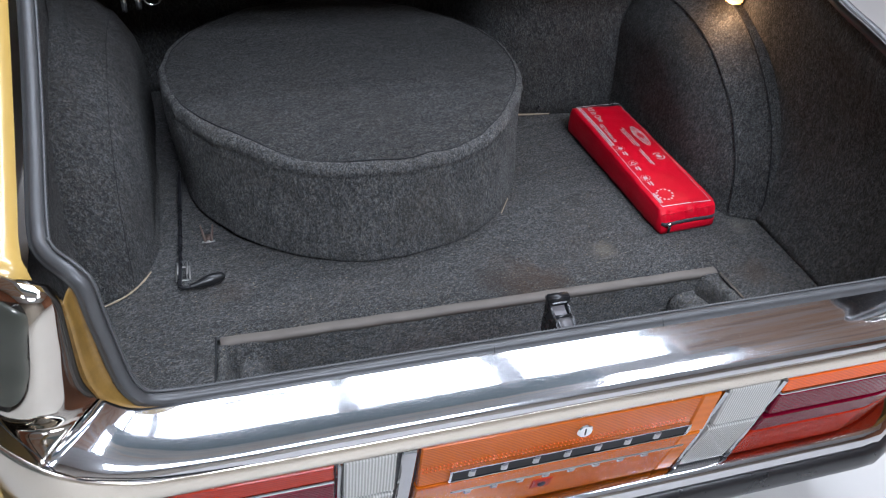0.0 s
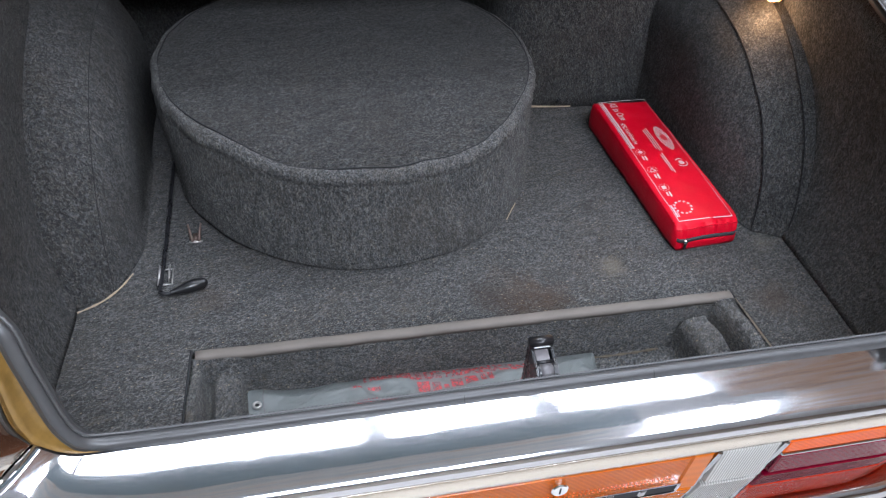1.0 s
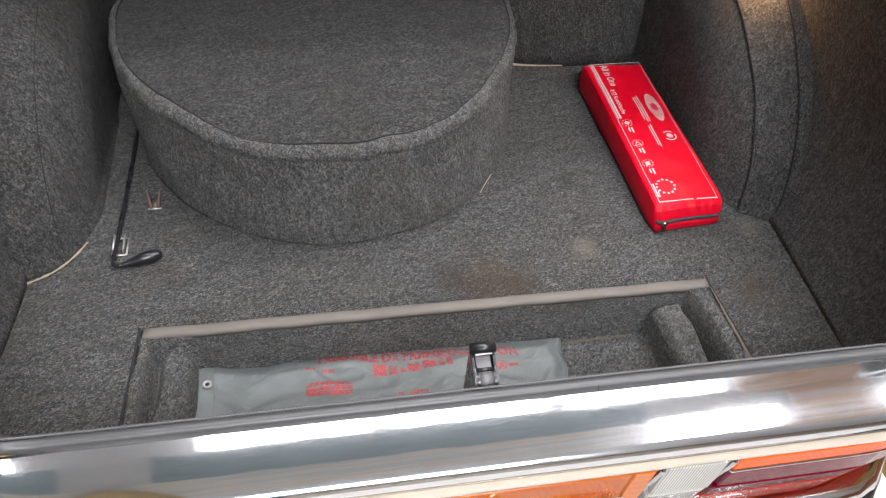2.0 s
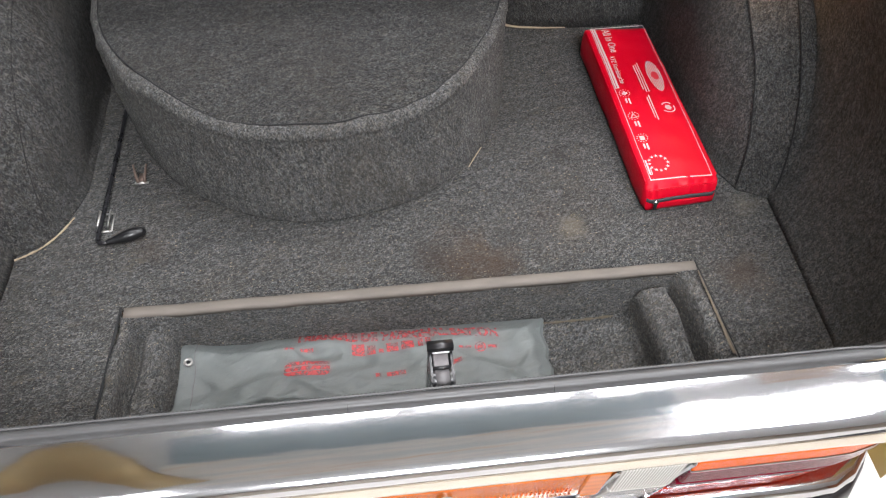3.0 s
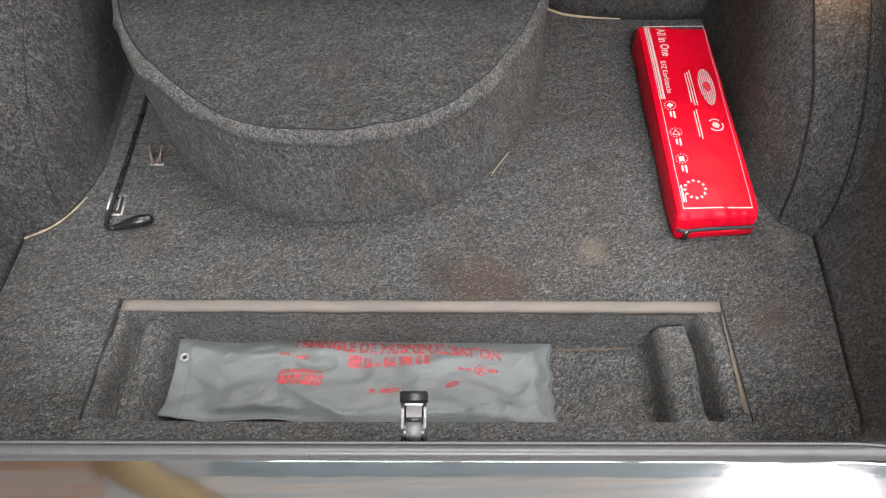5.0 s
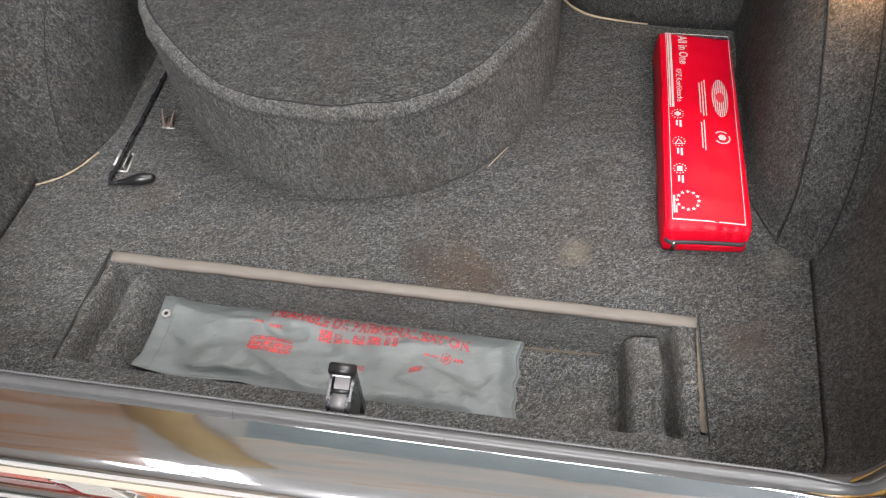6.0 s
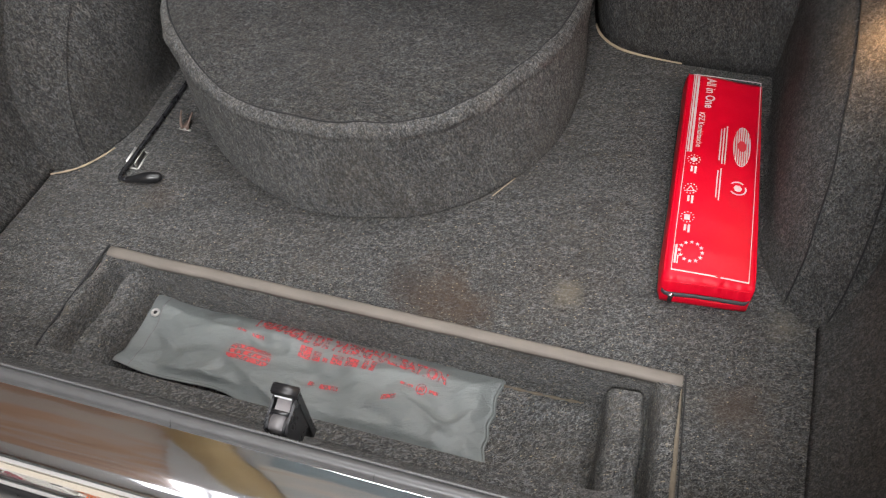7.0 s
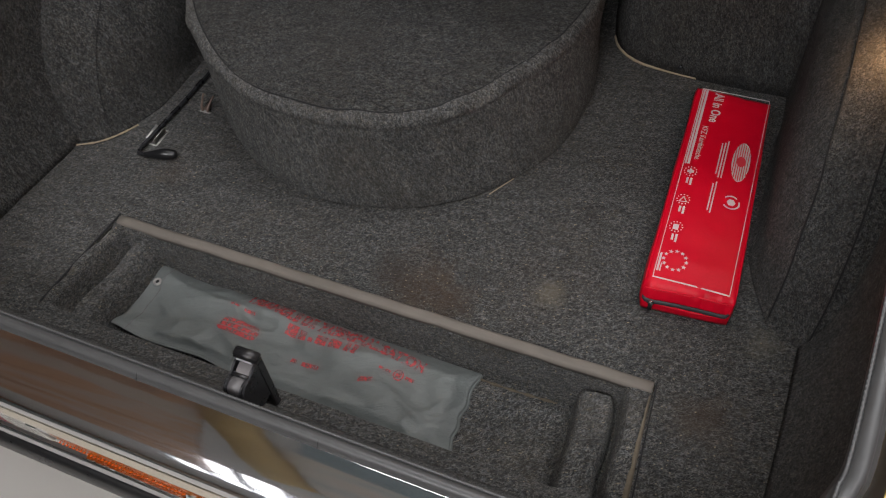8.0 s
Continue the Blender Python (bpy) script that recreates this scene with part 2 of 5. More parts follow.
M_PRINTRED = plain("red_print_on_white", (0.6, 0.03, 0.05), 0.6, vary=0.15, scale=300)
M_ZIP = plain("zip_tape", (0.035, 0.035, 0.04), 0.7, vary=0.4, scale=800)


def canvas():
    m, t, b = material("grey_vinyl_cloth", 0.55)
    weave = grain(t, 1100, (1, 0.5, 1))
    wear = grain(t, 14, detail=5.0)
    col = mix(t, wear, (0.080, 0.092, 0.091), (0.160, 0.174, 0.170))
    col = mix(t, arith(t, "MULTIPLY", weave, 0.25), col, (0.2, 0.205, 0.195))
    t.links.new(col, b.inputs["Base Color"])
    crease = grain(t, 30, (0.4, 1, 1), (0, 0, 0.5), detail=6.0, rough=0.62)
    fold = arith(t, "ABSOLUTE", arith(t, "SUBTRACT", crease, 0.5))
    leather = grain(t, 420, detail=3.0)
    relief(t, b, arith(t, "ADD", arith(t, "MULTIPLY", leather, 0.16), arith(t, "MULTIPLY", fold, 2.2)), 0.5, 0.006)
    return m


M_CANVAS = canvas()
M_STITCH = plain("faded_thread", (0.12, 0.10, 0.10), 0.8)


def worn_print():
    m, t, b = material("worn_red_print", 0.6)
    b.inputs["Base Color"].default_value = (0.46, 0.055, 0.060, 1)
    g = grain(t, 110, detail=4.0, rough=0.8)
    t.links.new(ramp(t, g, (0.36, (0.08, 0.08, 0.08)), (0.58, (0.82, 0.82, 0.82))), b.inputs["Alpha"])
    return m


M_REDINK = worn_print()

# ---------------------------------------------------------------- building helpers


def part(name, bm, mat, parent=None, label="", smooth=True):
    me = bpy.data.meshes.new(name)
    bm.normal_update()
    for f in bm.faces:
        f.smooth = smooth
    bm.to_mesh(me)
    bm.free()
    me.materials.append(mat)
    ob = new(name, me)
    ob.parent = parent
    if label:
        tagged(ob, label)
    return ob


def thing(name, label, category, at=(0, 0, 0), group="", kind=""):
    ob = new(name)
    ob.empty_display_size = 0.05
    ob.location = at
    return tagged(ob, label, category, group, kind)


def surface(fn, nu, nv, wrap_u=False, bm=None):
    """A sheet of nu by nv cells from fn(u, v), both 0 to 1."""
    bm = bm or bmesh.new()
    rows = []
    for i in range(nu if wrap_u else nu + 1):
        rows.append([bm.verts.new(fn(i / nu, j / nv)) for j in range(nv + 1)])
    n = len(rows)
    for i in range(nu):
        a, b = rows[i], rows[(i + 1) % n]
        for j in range(nv):
            bm.faces.new((a[j], b[j], b[j + 1], a[j + 1]))
    return bm


def thick(ob, t, offset=-1.0):
    s = ob.modifiers.new("thickness", "SOLIDIFY")
    s.thickness, s.offset = t, offset
    return ob


def spline(points, n):
    """n + 1 points evenly along a smooth curve through the given ones."""
    p = [Vector(q) for q in points]
    dense = []
    for i in range(len(p) - 1):
        a, b, c, d = p[max(i - 1, 0)], p[i], p[i + 1], p[min(i + 2, len(p) - 1)]
        for k in range(12):
            s = k / 12
            dense.append(0.5 * (2 * b + (c - a) * s + (2 * a - 5 * b + 4 * c - d) * s * s + (3 * b - a - 3 * c + d) * s ** 3))
    dense.append(p[-1])
    length = [0.0]
    for a, b in zip(dense, dense[1:]):
        length.append(length[-1] + (b - a).length)
    out, j = [], 0
    for k in range(n + 1):
        want = length[-1] * k / n
        while j < len(dense) - 2 and length[j + 1] < want:
            j += 1
        span = length[j + 1] - length[j]
        out.append(dense[j].lerp(dense[j + 1], 0 if span < 1e-9 else min(max((want - length[j]) / span, 0), 1)))
    return out


def tube(points, radius, sides=8, bm=None, up=(0, 0, 1)):
    """A capped round bar along points; radius is a number or a function of 0 to 1."""
    bm = bm or bmesh.new()
    rings, n = [], len(points)
    for i, p in enumerate(points):
        p = Vector(p)
        d = (Vector(points[min(i + 1, n - 1)]) - Vector(points[max(i - 1, 0)])).normalized()
        side = d.cross(Vector(up))
        side = side.normalized() if side.length > 1e-4 else d.orthogonal().normalized()
        top = side.cross(d)
        r = radius(i / (n - 1)) if callable(radius) else radius
        rings.append([bm.verts.new(p + side * (r * math.cos(a)) + top * (r * math.sin(a))) for a in (2 * math.pi * k / sides for k in range(sides))])
    for a, b in zip(rings, rings[1:]):
        for k in range(sides):
            bm.faces.new((a[k], a[(k + 1) % sides], b[(k + 1) % sides], b[k]))
    bm.faces.new(rings[0][::-1])
    bm.faces.new(rings[-1])
    return bm


def sweep(points, profile, frames, closed=True):
    """A bar of the given profile (pairs along each frame's two axes) along points."""
    bm = bmesh.new()
    rings = []
    for p, (a, b) in zip(points, frames):
        rings.append([bm.verts.new(Vector(p) + a * u + b * v) for u, v in profile])
    m = len(profile)
    for r, s in zip(rings, rings[1:]):
        for k in range(m if closed else m - 1):
            bm.faces.new((r[k], r[(k + 1) % m], s[(k + 1) % m], s[k]))
    if closed:
        bm.faces.new(rings[0][::-1])
        bm.faces.new(rings[-1])
    return bm


def block(x0, x1, y0, y1, z0, z1, bevel=0.0, bm=None, segments=2):
    own = bmesh.new()
    bmesh.ops.create_cube(own, size=1)
    for v in own.verts:
        v.co = Vector(((x0 + x1) / 2 + v.co.x * (x1 - x0), (y0 + y1) / 2 + v.co.y * (y1 - y0), (z0 + z1) / 2 + v.co.z * (z1 - z0)))
    if bevel:
        bmesh.ops.bevel(own, geom=own.edges[:], offset=bevel, segments=segments, affect="EDGES")
    if bm is None:
        return own
    me = bpy.data.meshes.new("joined")
    own.to_mesh(me)
    own.free()
    bm.from_mesh(me)
    bpy.data.meshes.remove(me)
    return bm


def prism(outline, axis, lo, hi, bevel=0.0):
    """A plate: an outline in the two other axes, from lo to hi along axis."""
    bm = bmesh.new()

    def put(p, h):
        q = list(p)
        q.insert(axis, h)
        return bm.verts.new(q)
    a, b = [put(p, lo) for p in outline], [put(p, hi) for p in outline]
    n = len(outline)
    for k in range(n):
        bm.faces.new((a[k], a[(k + 1) % n], b[(k + 1) % n], b[k]))
    bm.faces.new(a[::-1])
    bm.faces.new(b)
    bmesh.ops.recalc_face_normals(bm, faces=bm.faces[:])
    if bevel:
        bmesh.ops.bevel(bm, geom=bm.edges[:], offset=bevel, segments=2, affect="EDGES")
    return bm


def smooth(a, b, x):
    s = min(max((x - a) / (b - a), 0), 1)
    return s * s * (3 - 2 * s)


def ease(table, x):
    """A smooth curve through (x, value) pairs."""
    for (a, p), (b, q) in zip(table, table[1:]):
        if x <= b:
            return p + (q - p) * smooth(a, b, x)
    return table[-1][1]


def lump(x, y, z, scale, seed=0.0):
    return noise.noise(Vector((x * scale + seed, y * scale - seed, z * scale)))


# ---------------------------------------------------------------- the hall round the car
HX0, HX1, HY0, HY1 = -5.0, 5.5, -6.0, 5.0
tagged(part("ground", surface(lambda u, v: (-40 + 80 * u, -40 + 80 * v, GROUND), 8, 8), M_HALLFLOOR), "pale smooth workshop floor under the car", "ground", kind="structure")
for name, x0, x1, y0, y1, m in (("wall_west", HX0 - 0.2, HX0, HY0, HY1, M_BRICKRED), ("wall_east", HX1, HX1 + 0.2, HY0, HY1, M_BRICKRED), ("wall_north", HX0 - 0.2, HX1 + 0.2, HY1, HY1 + 0.2, M_PLASTER), ("wall_south", HX0 - 0.2, HX1 + 0.2, HY0 - 0.2, HY0, M_PLASTER)):
    tagged(part(name, block(x0, x1, y0, y1, GROUND, CEIL), m, smooth=False), "plain painted workshop wall", "wall", kind="structure")


def hall_ceiling():
    """Ceiling slab with openings for the roof lights."""
    xs = sorted({HX0 - 0.2, HX1 + 0.2, *(c - s / 2 for c, _, s, _ in SKYLIGHTS), *(c + s / 2 for c, _, s, _ in SKYLIGHTS)})
    ys = sorted({HY0 - 0.2, HY1 + 0.2, *(c - s / 2 for _, c, _, s in SKYLIGHTS), *(c + s / 2 for _, c, _, s in SKYLIGHTS)})
    bm = bmesh.new()
    for x0, x1 in zip(xs, xs[1:]):
        for y0, y1 in zip(ys, ys[1:]):
            mx, my = (x0 + x1) / 2, (y0 + y1) / 2
            if not any(abs(mx - cx) < sx / 2 and abs(my - cy) < sy / 2 for cx, cy, sx, sy in SKYLIGHTS):
                block(x0, x1, y0, y1, CEIL, CEIL + 0.12, bm=bm)
    return bm


tagged(part("ceiling", hall_ceiling(), M_CEIL, smooth=False), "pale workshop ceiling with roof lights", "ceiling", kind="structure")
tagged(part("ceiling_timber", block(HX0, -1.6, -2.0, HY1, CEIL - 0.05, CEIL - 0.004), M_TIMBER, smooth=False), "orange-brown timber boarding under the ceiling", "ceiling", kind="structure")
tagged(part("ceiling_timber", block(1.98, HX1, 0.15, HY1, CEIL - 0.05, CEIL - 0.004), M_TIMBER, smooth=False), "orange-brown timber boarding under the ceiling", "ceiling", kind="structure")
tagged(part("ceiling_timber", block(2.3, HX1, -1.6, 0.146, CEIL - 0.05, CEIL - 0.004), M_TIMBER, smooth=False), "orange-brown timber boarding under the ceiling", "ceiling", kind="structure")
tagged(part("ceiling_panel", block(HX0, -1.62, -0.58, -0.28, CEIL - 0.09, CEIL - 0.052), M_PURLIN, smooth=False), "pale panel under the timber ceiling", "ceiling", kind="structure")
tagged(part("ceiling_panel", block(-1.05, 1.42, -0.38, 0.28, CEIL - 0.03, CEIL - 0.004), M_BLUEGREY, smooth=False), "blue-grey ceiling panel", "ceiling", kind="structure")
tagged(part("ceiling_panel", block(-1.1, 1.42, -1.45, -0.4, CEIL - 0.03, CEIL - 0.004), M_STREAKED, smooth=False), "streaked beige and brown ceiling boarding", "ceiling", kind="structure")
beam = tagged(part("ceiling_beam", block(-0.16, 0.16, -0.75, 0.75, -0.16, -0.055, 0.01), M_YELLOW), "yellow painted steel beam under the ceiling", "beam", kind="structure")
beam.matrix_world = pose(-1.3, -0.5, CEIL, 0, 0, 22)
for k, (cx, cy, sx, sy) in enumerate(SKYLIGHTS):
    w = thing("window_%d" % (k + 1), "roof light with dark glazing bars", "window", kind="structure")
    bar = 0.07 if k == 0 else 0.02
    for f in (0.33, 0.66):
        part("glazing_bar", block(cx - sx / 2 + sx * f - bar, cx - sx / 2 + sx * f + bar, cy - sy / 2, cy + sy / 2, CEIL - 0.04, CEIL + 0.06), M_BEAM, w)
    part("glazing_bar", block(cx - sx / 2, cx + sx / 2, cy - 0.02, cy + 0.02, CEIL - 0.05, CEIL + 0.05), M_BEAM, w)


def parked_car():
    c = thing("parked_car", "dark green-grey saloon parked in the hall", "car", (-2.35, -2.0, GROUND))
    low = spline([(-2.1, 0.45, 0.74), (-2.0, 0.72, 0.8), (-1.2, 0.86, 0.84), (0, 0.9, 0.85), (1.1, 0.88, 0.84), (2.0, 0.76, 0.8), (2.15, 0.45, 0.74)], 48)
    top = spline([(-1.15, 0.85, 0.76), (-0.6, 1.34, 0.62), (0, 1.4, 0.62), (0.5, 1.36, 0.62), (1.15, 0.88, 0.74)], 24)

    def shell(pts, base):
        def fn(u, v):
            p = pts[int(round(u * (len(pts) - 1)))]
            a = math.pi * v
            return -p.z * math.copysign(abs(math.cos(a)) ** 0.3, math.cos(a)), p.x, base + (p.y - base) * math.sin(a) ** 0.3
        return surface(fn, len(pts) - 1, 32)
    part("body", shell(low, 0.22), M_GREYPAINT, c)
    part("cabin", shell(top, 0.8), M_BLACK, c, "dark glazed cabin")
    part("roof", surface(lambda u, v: (-0.56 + 1.12 * u, -0.5 + 1.0 * v, 1.375 + 0.035 * math.sin(math.pi * u) * math.sin(math.pi * v) ** 0.5), 16, 16), M_GREYPAINT, c)
    for sx in (-0.72, 0.72):
        for y in (-1.3, 1.35):
            part("wheel", tube([(sx - 0.09, y, 0.31), (sx + 0.09, y, 0.31)], 0.31, 28), M_BLACK, c)
    return c


parked_car()
# ---------------------------------------------------------------- the boot opening
# line of the rubber seal: middle of the sill, round the corner, up and forward
HALF = [(0, -0.293, 0.184), (0.20, -0.293, 0.184), (0.42, -0.293, 0.184), (0.48, -0.293, 0.185), (0.502, -0.293, 0.190), (0.514, -0.293, 0.204), (0.523, -0.293, 0.232), (0.533, -0.293, 0.315), (0.537, -0.292, 0.354), (0.549, -0.281, 0.365),
        (0.570, -0.253, 0.369), (0.578, -0.222, 0.38), (0.580, -0.1, 0.443), (0.582, 0.02, 0.515), (0.585, 0.15, 0.60), (0.586, 0.35, 0.68)]
# the right flank's seal lies flatter
RIGHT = HALF[:3] + [(0.50, -0.293, 0.185), (0.522, -0.293, 0.190), (0.535, -0.293, 0.204), (0.543, -0.293, 0.232), (0.549, -0.293, 0.31), (0.554, -0.290, 0.352), (0.563, -0.277, 0.366), (0.574, -0.253, 0.369), (0.580, -0.222, 0.38)] + [(0.585, -0.1, 0.408), (0.588, 0.0, 0.428), (0.59, 0.1, 0.447), (0.592, 0.3, 0.51)]
RIM = [(-x, y, z) for x, y, z in HALF[:0:-1]] + RIGHT
NR = 200
rim = spline(RIM, NR)
# foot of the lining, point for point below the rim
FOOT_HALF = [(0, -0.215, 0), (0.20, -0.215, 0), (0.42, -0.215, 0), (0.47, -0.215, 0), (0.51, -0.215, 0), (0.545, -0.214, 0), (0.565, -0.21, 0), (0.578, -0.203, 0), (0.585, -0.19, 0), (0.588, -0.17, 0), (0.589, -0.14, 0),
             (0.590, -0.1, 0), (0.594, -0.03, 0), (0.599, 0.1, 0), (0.602, 0.25, 0), (0.605, 0.5, 0)]
# the left flank's foot runs a little further out
FOOT_LEFT = FOOT_HALF[:8] + [(0.602, -0.19, 0), (0.611, -0.17, 0), (0.616, -0.14, 0), (0.617, -0.1, 0), (0.615, -0.03, 0), (0.604, 0.1, 0), (0.604, 0.25, 0), (0.605, 0.5, 0)]


def lining(lo, hi, sign):
    """Felt sheet from the floor up to the seal along a stretch of the rim."""
    top = spline([(sign * x, y, z) for x, y, z in (HALF if sign < 0 else RIGHT)[lo:hi]], 40)
    foot = spline([(sign * x, y, z) for x, y, z in (FOOT_LEFT if sign < 0 else FOOT_HALF)[lo:hi]], 40)
    side = lo > 3

    def fn(u, v):
        i = min(int(round(u * 40)), 40)
        p = foot[i].lerp(top[i], v)
        bulge = 0.035 * math.sin(math.pi * min(v * 1.1, 1))
        p.x += sign * bulge * smooth(0.5, 0.59, abs(p.x))
        p.z -= 0.004 * v
        cove = max(0.0, 1 - v / 0.12) ** 2
        p.x -= sign * 0.004 * cove * smooth(0.5, 0.59, abs(foot[i].x))
        p.y += 0.006 * cove * (1 - smooth(0.5, 0.59, abs(foot[i].x)))
        n = 0.004 * lump(p.x, p.y, p.z, 9) * math.sin(math.pi * v)
        return p + Vector((n * sign if side else 0, 0 if side else n, 0))
    return surface(fn, 40, 30)


floor = thing("floor", "dark grey felt carpet floor of the boot, stained brown in places", "boot floor", kind="structure")
wall_l = thing("wall_left", "dark grey felt side lining of the boot", "boot lining", kind="structure")
wall_r = thing("wall_right", "dark grey felt side lining of the boot", "boot lining", kind="structure")
wall_b = thing("wall_back", "dark grey felt bulkhead lining at the back of the boot", "boot lining", kind="structure")
wall_s = thing("wall_sill", "dark grey felt lining on the inside of the sill", "boot lining", kind="structure")

# floor sheet with the opening of the tool well
WX, WY0, WY1 = 0.43, -0.183, 0.0


def splay(x, y):
    """The well widens a little towards the sill."""
    return x * (1 + (0.03 if x < 0 else 0.019) * min(max(-y / 0.183, 0), 1))


def floor_sheet():
    xs = sorted({-0.64, 0.64, -WX, WX, *[round(-0.6 + 0.05 * k, 3) for k in range(25)]})
    ys = sorted({-0.235, 1.0, WY0, WY1, *[round(0.05 * k, 3) for k in range(1, 20)], -0.05, -0.1, -0.15})
    bm = bmesh.new()
    grid = {(x, y): bm.verts.new((splay(x, y) if abs(abs(x) - WX) < 1e-6 else x, y, 0.0015 * lump(x, y, 0, 6) if y > 0.02 else 0)) for x in xs for y in ys}
    for x0, x1 in zip(xs, xs[1:]):
        for y0, y1 in zip(ys, ys[1:]):
            if abs((x0 + x1) / 2) < WX and WY0 < (y0 + y1) / 2 < WY1:
                continue
            bm.faces.new((grid[x0, y0], grid[x1, y0], grid[x1, y1], grid[x0, y1]))
    bmesh.ops.delete(bm, geom=[v for v in bm.verts if not v.link_faces], context="VERTS")
    return bm


thick(part("carpet", floor_sheet(), M_FLOOR, floor), 0.006)

# tool well: a trough with a stepped, padded end on each side
WELL = [(-0.425, -0.001), (-0.419, 0.003), (-0.413, -0.001), (-0.409, -0.012), (-0.405, -0.040), (-0.402, -0.052), (-0.398, -0.042), (-0.391, -0.031), (-0.370, -0.029), (-0.360, -0.036), (-0.354, -0.055), (-0.348, -0.09), (0.318, -0.09),
        (0.329, -0.085), (0.336, -0.036), (0.343, -0.024), (0.376, -0.025), (0.381, -0.032), (0.385, -0.056), (0.3885, -0.058), (0.3915, -0.030), (0.395, -0.008), (0.401, 0.003), (0.412, 0.005), (0.420, 0.002), (0.425, -0.001)]


def well_sheet():
    xs = sorted({round(-0.425 + 0.003 * k, 4) for k in range(33)} | {round(-0.33 + 0.02 * k, 3) for k in range(33)} | {round(0.314 + 0.002 * k, 4) for k in range(56)} | {0.425})
    ys = [WY0, WY0 + 0.002, WY0 + 0.005, WY0 + 0.009, WY0 + 0.014, WY0 + 0.03, -0.13, -0.11, -0.09, -0.07, -0.055, -0.050, -0.046, -0.042, -0.038, -0.034, -0.030, -0.026, -0.022, -0.019, -0.017, -0.015, -0.0135]
    bm = bmesh.new()
    rows = []
    for x in xs:
        row = []
        for y in ys:
            base = ease(WELL, x)
            if 0.322 < x < 0.391:
                base += (-0.088 - base) * smooth(-0.026, -0.017, y)
            k = smooth(WY0, WY0 + 0.016, y) * (1 - smooth(-0.024 if x > 0.3 else -0.028, -0.0135, y))
            wob = 0.006 * lump(x, y, 0, 14) + 0.004 * lump(x, y, 3, 36)
            row.append(bm.verts.new((splay(x * 0.43 / 0.425, y) + (0.008 * lump(0, y, 5, 18) * (0.3 < abs(x) < 0.41)), y, base * k + wob * k * (0.5 + (abs(x) > 0.34)))))
        rows.append(row)
    for a, b in zip(rows, rows[1:]):
        for j in range(len(ys) - 1):
            bm.faces.new((a[j], b[j], b[j + 1], a[j + 1]))
    return bm


thick(part("tool_well", well_sheet(), M_WELL, floor, "shallow felt-lined tool well with padded ends"), 0.004)


def edge_strip():
    """Bare board edge along the far side of the well, slightly wavy."""
    pts = [(-0.426 + 0.8545 * k / 60, -0.0075 + 0.001 * lump(k * 0.3, 0, 0, 1), 0.0 + 0.0012 * lump(k * 0.21, 4, 0, 1)) for k in range(61)]
    prof = [(-0.0085, -0.008), (0.0085, -0.006), (0.0085, 0.001), (0.006, 0.003), (-0.005, 0.003), (-0.0085, 0.0005)]
    return sweep(pts, prof, [(Vector((0, 1, 0)), Vector((0, 0, 1)))] * 61)


part("edge_strip", edge_strip(), M_TAN, floor, "bare tan board edge along the tool well")
part("well_seam", tube(spline([(0.16, -0.030, -0.0870), (0.21, -0.032, -0.0870), (0.27, -0.031, -0.0875), (0.31, -0.029, -0.0875)], 24), lambda q: 0.0020 + 0.0010 * math.sin(q * 37), 6), M_FRAYPALE, floor, "frayed tan edge of the well carpet")


def frayed_edge(u, v):
    """Worn backing showing along the top of the well's padded edge, widest near the sill."""
    y = -0.172 + 0.150 * u
    x = 0.4225 - (0.006 * (1 - u) ** 0.6 + 0.0015 + 0.0022 * lump(0, y, 2, 60)) * (1 - v)
    return splay(x * 0.43 / 0.425, y), y, ease(WELL, x) + 0.0042 + 0.0012 * math.sin(math.pi * v)


part("well_seam", surface(frayed_edge, 50, 6), M_FRAYPALE, floor, "frayed tan edge of the well carpet")
part("well_seam", tube(spline([(-0.352, -0.02, -0.052), (-0.345, -0.016, -0.06), (-0.341, -0.017, -0.075)], 8), 0.0025, 6), M_FRAY, floor, "frayed tan edge of the well carpet")
for sx in (-1, 1):
    part("carpet_cut", tube(spline([(splay(sx * 0.4315, -0.18), -0.18, 0.0002), (splay(sx * 0.4315, -0.09), -0.09, 0.0004), (sx * 0.4315, 0.003, 0.0001)], 10), 0.0011 if sx > 0 else 0.0019, 5), M_SEAM, floor, "dark cut line in the carpet")

for sign, w in ((-1, wall_l), (1, wall_r)):
    thick(part("side_lining", lining(5, 16, sign), M_WALL, w), 0.004, 0)
    thick(part("sill_lining", lining(0, 6, sign), M_WALL, wall_s), 0.004, 0)


def arch_outline(ry, rz, a):
    return 0.5 - ry * math.cos(a), rz * math.sin(a)


